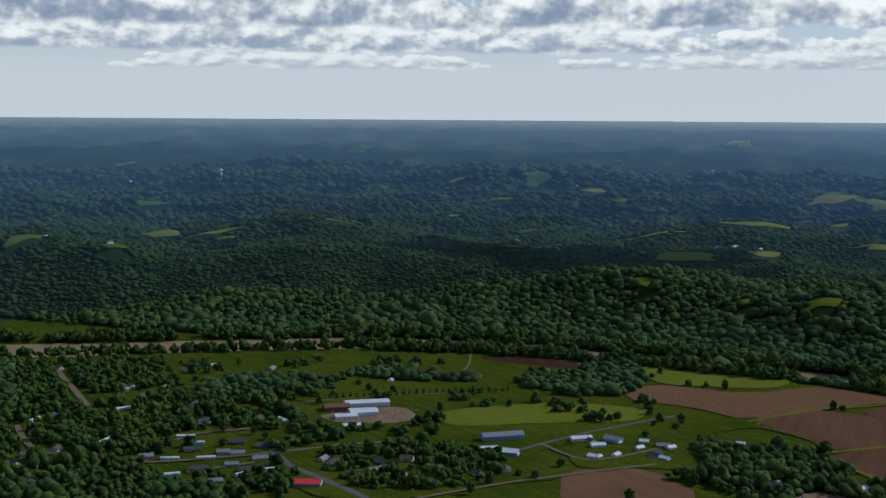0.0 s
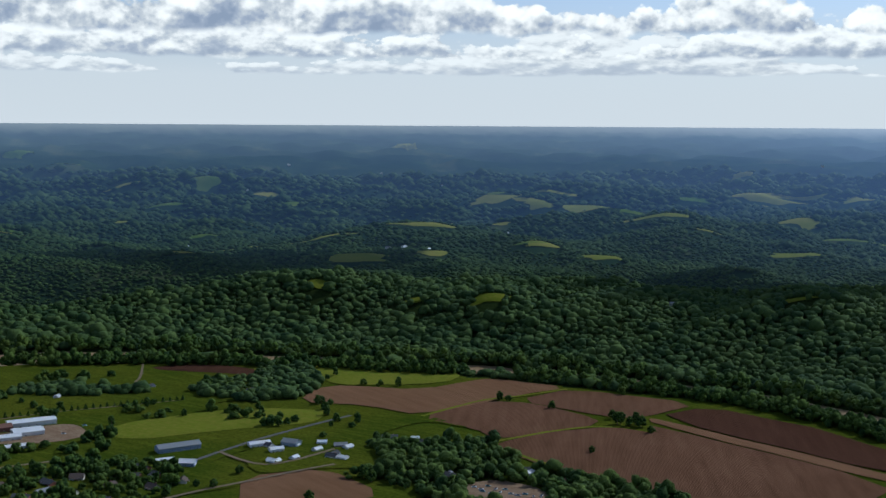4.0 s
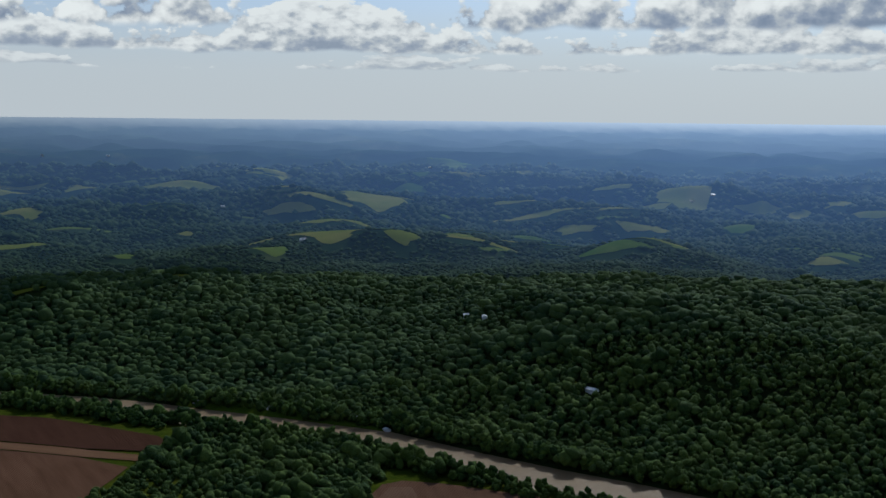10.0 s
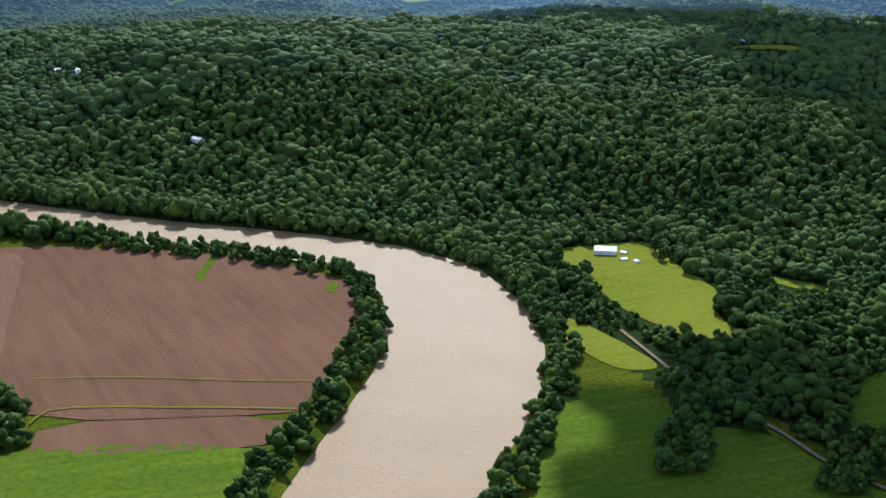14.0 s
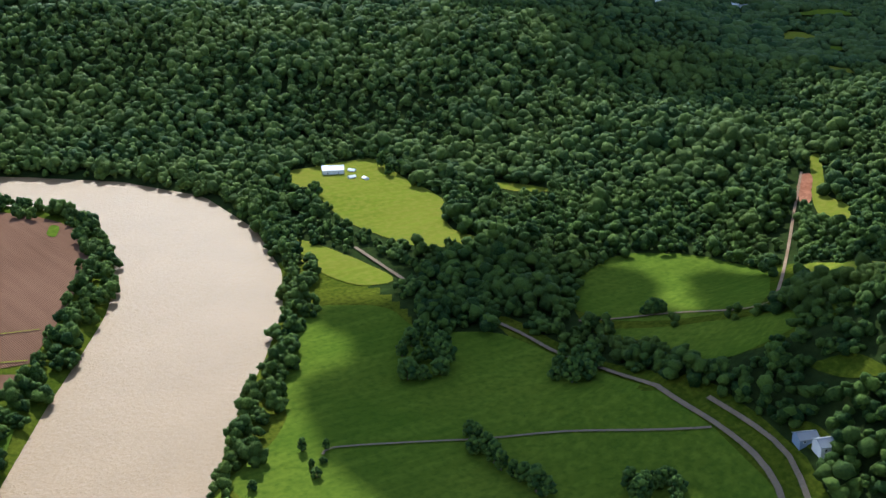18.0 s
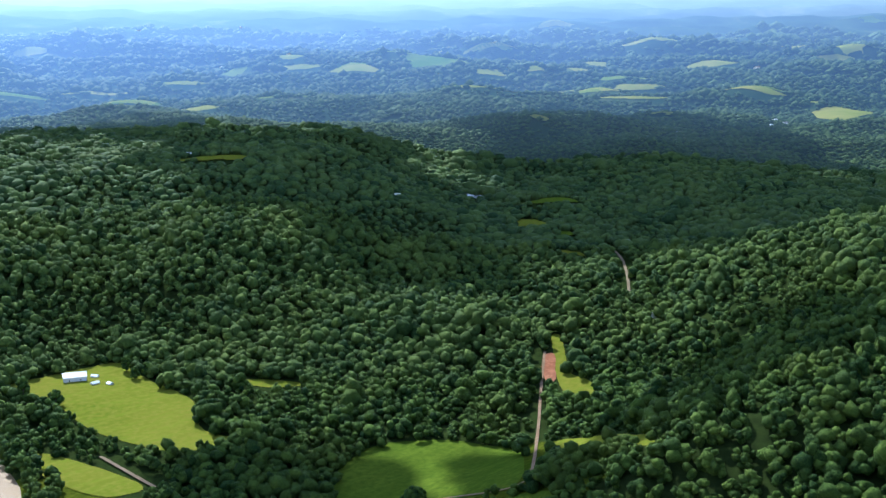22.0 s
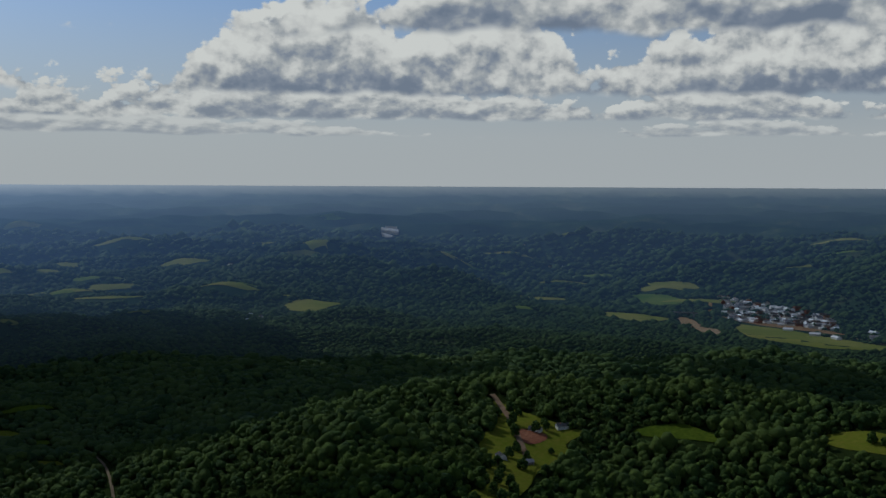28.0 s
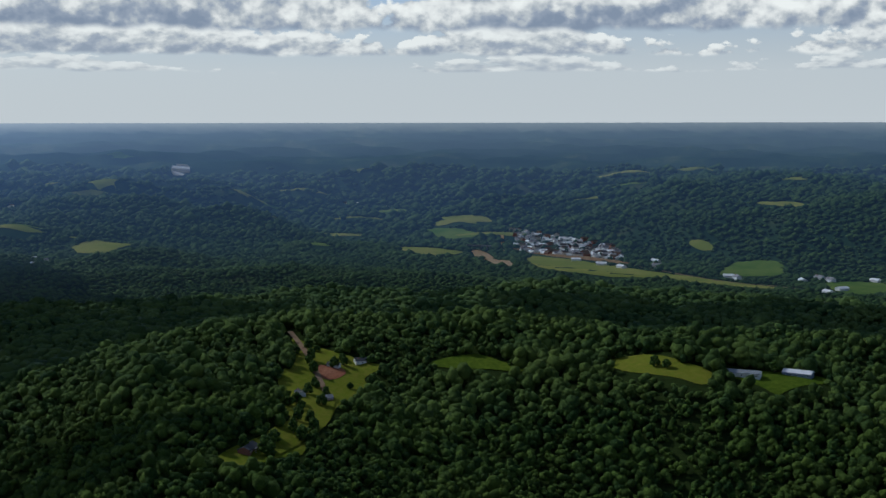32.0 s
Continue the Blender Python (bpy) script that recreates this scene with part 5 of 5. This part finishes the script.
parked([(-1031, 626), (-1023, 627), (-1022, 634), (-1016, 638), (-1012, 644), (-1012, 651), (-1026, 617), (-969, 782), (-958, 748)], 45)
water_tower(-3267, 1878)
bridge((2801, 515), (2792, 452))
town((3194, 469), (2863, 168), (2681, 138), (2755, 372), 24, 5)
OPEN_BUILT = len(OPEN) - BUILT

# ---- single trees ----
def icosa():
    p = (1 + 5 ** 0.5) / 2
    v = np.array([(-1, p, 0), (1, p, 0), (-1, -p, 0), (1, -p, 0), (0, -1, p), (0, 1, p), (0, -1, -p), (0, 1, -p), (p, 0, -1), (p, 0, 1), (-p, 0, -1), (-p, 0, 1)], float)
    f = np.array([(0, 11, 5), (0, 5, 1), (0, 1, 7), (0, 7, 10), (0, 10, 11), (1, 5, 9), (5, 11, 4), (11, 10, 2), (10, 7, 6), (7, 1, 8),
                  (3, 9, 4), (3, 4, 2), (3, 2, 6), (3, 6, 8), (3, 8, 9), (4, 9, 5), (2, 4, 11), (6, 2, 10), (8, 6, 7), (9, 8, 1)])
    return v / np.linalg.norm(v[0]), f


def octa():
    v = np.array([(1, 0, 0), (-1, 0, 0), (0, 1, 0), (0, -1, 0), (0, 0, 1), (0, 0, -1)], float)
    f = np.array([(0, 2, 4), (2, 1, 4), (1, 3, 4), (3, 0, 4), (2, 0, 5), (1, 2, 5), (3, 1, 5), (0, 3, 5)])
    return v, f


BARK = painted("grey_brown_bark", (0.12, 0.09, 0.07), 0.95, 0.1)


def tree_model(seed, tall=1.0, slim=1.0):
    """A broadleaf tree of about 1 m crown radius units: trunk with limbs, crown of leafy clumps."""
    rng = np.random.RandomState(seed)
    ob = tagged(new("tree"), "leafy green broadleaf tree in full summer leaf", "tree")
    bm = bmesh.new()
    bmesh.ops.create_cone(bm, cap_ends=True, segments=8, radius1=0.085, radius2=0.045, depth=1.1 * tall, matrix=Matrix.Translation((0, 0, 0.45 * tall)))
    for k in range(4):
        a = k * 1.57 + rng.uniform(-0.4, 0.4)
        m = Matrix.Translation((0.2 * math.cos(a), 0.2 * math.sin(a), (0.75 + 0.1 * k) * tall)) @ Matrix.Rotation(a, 4, "Z") @ Matrix.Rotation(0.75, 4, "Y")
        bmesh.ops.create_cone(bm, cap_ends=True, segments=5, radius1=0.04, radius2=0.015, depth=0.65, matrix=m)
    part("trunk", bm, BARK, ob, "grey-brown trunk")
    iv, fi = icosa()
    V, F, base = [], [], 0
    n = 22
    for k in range(n):
        q = (k + 0.5) / n
        a = k * 2.4 + rng.uniform(-0.3, 0.3)
        rad = 0.78 * math.sin(math.pi * (0.22 + 0.72 * q)) * rng.uniform(0.55, 1.05)
        c = np.array([rad * math.cos(a) * slim, rad * math.sin(a) * slim, (0.45 + 1.35 * q) * tall])
        v = iv * (1 + rng.uniform(-0.28, 0.28, (12, 1))) * rng.uniform(0.24, 0.38) + c
        V.append(v), F.append(fi + base)
        base += 12
        # loose leaf sprays round each clump
        for _ in range(9):
            d = rng.normal(size=3)
            d /= np.linalg.norm(d)
            p = c + d * rng.uniform(0.28, 0.42)
            e1, e2 = rng.normal(size=3), rng.normal(size=3)
            e1, e2 = e1 / np.linalg.norm(e1) * 0.09, e2 / np.linalg.norm(e2) * 0.09
            V.append(np.array([p - e1, p + e1, p + e2])), F.append(np.array([[0, 1, 2]]) + base)
            base += 3
    mesh_object("crown", np.concatenate(V), np.concatenate(F), LEAF, ob, True)
    return ob


def conifer_model(seed):
    rng = np.random.RandomState(seed)
    ob = tagged(new("conifer"), "dark narrow evergreen tree in a clipped row", "tree")
    bm = bmesh.new()
    bmesh.ops.create_cone(bm, cap_ends=True, segments=6, radius1=0.09, radius2=0.03, depth=2.0, matrix=Matrix.Translation((0, 0, 0.8)))
    part("trunk", bm, BARK, ob)
    iv, fi = icosa()
    V, F = [], []
    for k in range(14):
        q = k / 13
        a = k * 2.4
        w = 0.55 * (1 - q)
        V.append(iv * (1 + rng.uniform(-0.25, 0.25, (12, 1))) * (0.42 - 0.27 * q) + (w * math.cos(a), w * math.sin(a), 0.35 + 2.0 * q))
        F.append(fi + 12 * k)
    mesh_object("crown", np.concatenate(V), np.concatenate(F), LEAF, ob, True)
    return ob


TREES, CONIFERS = [], []


def plant(places, radius, group, seed, models=None, spread=0.25):
    rng = random.Random(seed)
    if not TREES:
        TREES.extend([tree_model(20 + k, t, s), False] for k, (t, s) in enumerate([(1.0, 1.0), (1.15, 0.9), (0.85, 1.1), (1.3, 0.85), (0.95, 1.0)]))
    for x, y in places:
        c = rng.choice(models if models is not None else TREES)
        s = radius * rng.uniform(1 - spread, 1 + spread)
        m = pose(x, y, float(ground(x, y)) - 0.1, 0, 0, rng.uniform(0, 360)) @ Matrix.Scale(s, 4)
        if c[1]:
            ob = copy_thing(c[0], m @ Matrix.Scale(1 / c[0].scale.x, 4))
        else:
            c[0].matrix_basis, c[1], ob = m, True, c[0]
        ob["group"] = group


CONIFERS.append([conifer_model(40), False])


def along(line, gap, wander, seed):
    rng = random.Random(seed)
    return [(x + rng.uniform(-wander, wander), y + rng.uniform(-wander, wander)) for x, y in dense(line, gap)]


def bank_line(i0, i1, side, off):
    """A line along the river bank, off metres from the water."""
    p = np.array(RIVER, float)
    d = np.gradient(p, axis=0)
    d /= np.linalg.norm(d, axis=1)[:, None]
    n = np.stack([-d[:, 1], d[:, 0]], -1) * side
    q = p + n * (np.array(RIVER_W)[:, None] + off)
    return [tuple(v) for v in q[i0:i1]]


# ---- trees in their places ----
plant([(-540, 1105), (-557, 1120), (-542, 1101), (-530, 1103), (-527, 1112), (-518, 1106)], 5.55, "trees on the field island", 1)
plant([(-513, 991), (-695, 1122), (-687, 1127), (-630, 1122), (-828, 1115), (-821, 976), (-844, 991), (-499, 1088)], 4.44, "lone field trees", 2)
plant([(-232, 1296), (-209, 1288), (-180, 1302), (-149, 1257), (-126, 1233), (-110, 1222), (-92, 1209), (-77, 1204), (-62, 1192), (-45, 1181), (-31, 1176), (0, 1173), (-11, 1161), (-190, 1285)], 4.6, "river cabin trees", 3)
plant([(-918, 867), (-862, 923), (-948, 798), (-828, 1116), (-846, 998), (-832, 998), (-1005, 989), (-1003, 1000), (-921, 1099), (-925, 1119), (-877, 934)], 4.44, "lone pasture trees", 4)
plant([(-729, 752), (-731, 703), (-730, 669), (-717, 709), (-718, 637), (-626, 724), (-632, 801), (-619, 796)], 4.44, "garden trees", 5)
plant([(458, 484), (455, 487), (461, 481)], 4.81, "field island trees", 6)
plant([(298, 497), (305, 492), (316, 492), (309, 521), (314, 511), (324, 509), (325, 500), (320, 529), (329, 526), (334, 520), (332, 539), (336, 533)], 5.92, "meadow clump", 7)
plant([(292, 429), (291, 422), (290, 412), (288, 403), (287, 396), (288, 388), (290, 382), (289, 372), (291, 367), (285, 416)], 4.81, "meadow hedge", 8)
plant([(322, 348), (325, 341), (333, 342), (338, 341), (335, 331), (319, 338), (329, 324)], 4.81, "meadow clump", 9)
plant([(372, 463), (371, 452), (379, 450), (385, 448), (384, 473), (386, 463), (393, 462), (362, 452), (365, 442), (373, 439)], 5.55, "meadow edge trees", 10)
plant([(218, 461), (228, 456), (215, 446), (213, 437), (221, 446), (184, 443)], 2.59, "small meadow trees", 11)
plant([(384, 886), (381, 868), (331, 898), (335, 884), (500, 840), (474, 828), (469, 807), (480, 807), (386, 823), (394, 789), (333, 738), (328, 737), (329, 717), (329, 753)], 5.92, "pasture trees", 12)
plant([(-893, 638), (-879, 653), (-879, 638), (-879, 622), (-863, 674), (-864, 688), (-852, 688), (-856, 702), (-861, 647), (-966, 599), (-920, 588), (-1017, 584), (-1016, 621), (-1002, 622), (-990, 601), (-967, 632), (-954, 629), (-973, 558)], 4.07, "village trees", 13)
plant([(-1297, 673), (-1293, 699), (-1235, 674), (-1189, 682), (-1281, 758), (-1326, 739), (-1146, 684), (-1116, 693), (-1104, 808), (-1073, 800), (-996, 871), (-979, 872), (-984, 885), (-1053, 720), (-1076, 754)], 4.44, "hay field trees", 14)
plant([(-770, 924), (-804, 958), (-779, 944), (-749, 887), (-750, 933), (-759, 953), (-811, 917), (-811, 905), (-811, 893), (-365, 733), (-376, 741), (-387, 742), (-410, 750), (-422, 754), (-397, 743), (-571, 616), (-564, 606), (-322, 840), (-314, 844), (-309, 842), (-320, 848), (-330, 837)], 4.07, "field edge trees", 15)
plant([(991, 288), (980, 283), (993, 271), (1008, 316), (975, 311), (882, 284), (929, 264), (838, 285), (751, 252), (714, 258), (704, 251), (706, 270), (785, 271), (909, 318), (940, 321), (989, 263), (995, 143), (1009, 65), (975, 25), (969, 16), (973, -67), (957, -26)], 4.07, "ridge trees", 16)
plant(along([(1020, 330), (960, 300), (900, 285), (800, 258), (715, 246)], 17.0, 13.0, 9), 4.2, "ridge trees", 53)
plant(along([(-1066, 743), (-1017, 841), (-973, 918)], 7.0, 0.6, 3), 2.6, "row of evergreens", 51, CONIFERS, 0.15)
plant(along([(-938, 600), (-916, 648)], 7.0, 0.6, 3), 2.2, "row of evergreens", 52, CONIFERS, 0.15)

# ---- woods ----
def crown_template(lumps, rng):
    """A crown of lumps within a unit radius; it stands on z 0."""
    iv, fi = icosa() if lumps else octa()
    nv, lumps = len(iv), max(1, lumps)
    V, F = [], []
    for k in range(lumps):
        a, q = rng.uniform(0, 2 * math.pi), (k + 0.5) / lumps
        zc = 0.55 + 0.95 * q
        rad = (0.72 * math.sin(math.pi * min(0.96, 0.25 + 0.7 * q)) if lumps > 1 else 0) * rng.uniform(0.6, 1.1)
        size = (rng.uniform(0.3, 0.54) if lumps > 4 else rng.uniform(0.5, 0.7)) if lumps > 1 else 0.95
        v = iv * (1 + rng.uniform(-0.3, 0.3, (nv, 1))) * size * np.array([1, 1, rng.uniform(0.75, 1.0)])
        th = rng.uniform(0, 6.28)
        c, s = math.cos(th), math.sin(th)
        v = v @ np.array([[c, -s, 0], [s, c, 0], [0, 0, 1]]).T
        V.append(v + (rad * math.cos(a), rad * math.sin(a), zc if lumps > 1 else 0.9))
        F.append(fi + nv * k)
    return np.concatenate(V), np.concatenate(F)


def scatter(name, x, y, radius, lumps, mat, label, seed, sink=0.7, category="forest"):
    """Many crowns as one mesh."""
    if len(x) == 0:
        return None
    rng = np.random.RandomState(seed)
    z = ground(x, y)
    kinds = [crown_template(lumps, rng) for _ in range(10)]
    pick = rng.randint(0, 10, len(x))
    VV, FF, base = [], [], 0
    for k, (tv, tf) in enumerate(kinds):
        m = np.where(pick == k)[0]
        if not len(m):
            continue
        th = rng.uniform(0, 6.28, len(m))
        c, s = np.cos(th)[:, None], np.sin(th)[:, None]
        rad = radius[m][:, None]
        hx = (tv[:, 0] * c - tv[:, 1] * s) * rad + x[m][:, None]
        hy = (tv[:, 0] * s + tv[:, 1] * c) * rad + y[m][:, None]
        tall = rng.uniform(0.8, 1.35, len(m))[:, None] * (0.5 if lumps == 0 else 0.9 if lumps == 1 else 1.0)
        hz = (tv[:, 2] - sink * 0.5) * rad * tall + z[m][:, None]
        VV.append(np.stack([hx, hy, hz], -1).reshape(-1, 3))
        FF.append((tf[None] + (np.arange(len(m)) * len(tv))[:, None, None]).reshape(-1, 3) + base)
        base += len(m) * len(tv)
    ob = mesh_object(name, np.concatenate(VV), np.concatenate(FF), mat, smooth_faces=True)
    return tagged(ob, label, category, kind="stuff")


def jittered(r0, r1, s0, s1, a0=-73.0, a1=102.0, seed=1):
    rng = np.random.RandomState(seed)
    X, Y, S, r = [], [], [], r0
    while r < r1:
        s = s0 + (s1 - s0) * (r - r0) / (r1 - r0)
        n = int(radians(a1 - a0) * r / s)
        a = np.radians(a0) + (np.arange(n) + rng.uniform(-0.45, 0.45, n) + 0.5) / n * radians(a1 - a0)
        rr = r + rng.uniform(-0.45, 0.45, n) * s
        X.append(np.sin(a) * rr), Y.append(np.cos(a) * rr), S.append(np.full(n, s))
        r += s * 0.93
    return np.concatenate(X), np.concatenate(Y), np.concatenate(S)


def wooded(x, y):
    """True where the hills carry closed woods."""
    low = seg_dist(x, y, RIVER, [w + 8 for w in RIVER_W])
    keep = low > 0
    plain = np.full(np.shape(x), 1e9)
    for line, w in LOWLANDS[:3]:
        plain = np.minimum(plain, seg_dist(x, y, line, [v + 20 for v in w]))
    keep &= plain > 0
    for poly in WOODS:
        keep |= inside(x, y, poly)
    for poly in OPEN:
        keep &= ~inside(x, y, poly)
    for line, w in TRACKS:
        keep &= seg_dist(x, y, line) > w + 3
    return keep & (low > -4)


def forest():
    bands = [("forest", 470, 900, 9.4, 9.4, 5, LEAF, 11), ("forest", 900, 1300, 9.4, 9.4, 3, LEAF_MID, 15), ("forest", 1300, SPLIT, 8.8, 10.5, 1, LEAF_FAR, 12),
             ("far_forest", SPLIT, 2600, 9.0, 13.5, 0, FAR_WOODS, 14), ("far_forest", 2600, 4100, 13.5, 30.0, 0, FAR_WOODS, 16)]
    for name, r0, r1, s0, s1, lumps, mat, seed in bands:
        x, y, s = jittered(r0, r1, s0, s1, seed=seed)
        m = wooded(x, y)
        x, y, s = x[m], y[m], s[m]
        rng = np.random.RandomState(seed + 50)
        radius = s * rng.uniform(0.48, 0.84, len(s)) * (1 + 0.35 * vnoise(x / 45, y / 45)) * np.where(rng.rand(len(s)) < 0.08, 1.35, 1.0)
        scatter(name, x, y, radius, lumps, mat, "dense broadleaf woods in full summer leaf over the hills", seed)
        print(name, r0, len(x))


def groves():
    """Bank trees and garden trees too many to count."""
    rng = np.random.RandomState(31)
    P = []
    for i0, i1, side, off, gap in [(1, 30, 1, 12, 9), (1, 30, -1, 12, 9), (12, 27, 1, 21, 9), (5, 27, -1, 22, 8), (5, 20, -1, 32, 10), (1, 12, 1, 22, 9), (3, 17, -1, 8, 12)]:
        P += along(bank_line(i0, i1, side, off), gap, 5.5, i0 + off)
    x, y = np.array(P).T
    keep = (seg_dist(x, y, RIVER, RIVER_W) > 4) & (np.hypot(x, y) > 420) & (vnoise(x / 40, y / 40 + 5) > -0.7)
    for poly in OPEN[-OPEN_BUILT:]:
        keep &= ~inside(x, y, poly)
    x, y = x[keep], y[keep]
    tall = np.where(np.hypot(x, y) > 1000, 1.45, 1.0)
    scatter("bank_trees", x, y, rng.uniform(4.2, 7.2, len(x)) * tall, 8, LEAF, "leafy trees lining both river banks", 32, category="trees")
    x, y, s = jittered(800, 1750, 11.0, 12.0, -72, -42, 33)
    m = np.zeros(len(x), bool)
    for poly in GARDENS:
        m |= inside(x, y, poly)
    m &= (rng.rand(len(x)) < 0.85) & (vnoise(x / 60, y / 60) > -0.5)
    for line, w in TRACKS:
        m &= seg_dist(x, y, line) > w + 3
    for poly in OPEN[-OPEN_BUILT:]:
        m &= ~inside(x, y, poly)
    x, y = x[m], y[m]
    # hedgerow trees and thickets over the valley meadows
    hx, hy, hs = jittered(640, 1500, 10.5, 11.5, -74, -26, 35)
    m = (rng.rand(len(hx)) < 0.5) & (vnoise(hx / 48 + 7.7, hy / 48 + 1.2) > 0.42)
    flat = np.full(len(hx), 1e9)
    for line, w in LOWLANDS[:2]:
        flat = np.minimum(flat, seg_dist(hx, hy, line, w))
    m &= (flat < 0) & (seg_dist(hx, hy, RIVER, RIVER_W) > 15)
    for line, w in TRACKS:
        m &= seg_dist(hx, hy, line) > w + 3
    for poly in OPEN:
        m &= ~inside(hx, hy, poly)
    x, y = np.concatenate([x, hx[m]]), np.concatenate([y, hy[m]])
    scatter("garden_trees", x, y, rng.uniform(4.0, 7.5, len(x)), 8, LEAF, "shade trees among the village gardens", 34, category="trees")


forest()
groves()
# ---- cumulus out of view overhead, added to shade chosen parts of the land ----
CLOUD_WHITE = painted("cloud_white", (0.85, 0.86, 0.88), 1.0, 0.0, 0.1, 0.004)


def cumulus(x, y, long, wide, turn, seed, base=950.0):
    """A heaped cloud with a flat base."""
    rng = np.random.RandomState(seed)
    iv, fi = icosa()
    V, F = [], []
    for k in range(46):
        a, q = rng.uniform(0, 6.28), rng.uniform(0, 1) ** 0.6
        px, py = math.cos(a) * q * long, math.sin(a) * q * wide
        size = min(long, wide) * rng.uniform(0.22, 0.42) * (1.15 - 0.55 * q)
        v = iv * (1 + rng.uniform(-0.18, 0.18, (12, 1))) * size + (px, py, size * (0.3 + 0.9 * (1 - q)))
        v[:, 2] = np.maximum(v[:, 2], -4 + rng.uniform(0, 4))
        V.append(v), F.append(fi + 12 * k)
    ob = mesh_object("shade_cloud", np.concatenate(V), np.concatenate(F), CLOUD_WHITE, smooth_faces=True)
    ob.matrix_basis = pose(x, y, base, 0, 0, turn)
    return tagged(ob, "white heaped cumulus with a flat grey base, added to cast shade", "cloud", kind="structure")


# x, y, half length, half breadth, turn; placed for where their shade falls
SKY = [(2105, 1227, 600, 190, 95), (1805, 1827, 420, 330, 20), (1605, 2227, 430, 320, 20), (2150, 2400, 380, 280, 60),
       (850, 1590, 180, 150, 150), (1085, 1455, 200, 125, 150), (-1045, 2627, 380, 200, 30), (-150, 2850, 330, 170, 15), (1300, 2750, 330, 200, 30)]
for k, (mx, my, half_l, half_w, turned) in enumerate(SKY):
    cumulus(mx, my, half_l, half_w, turned, 60 + k)
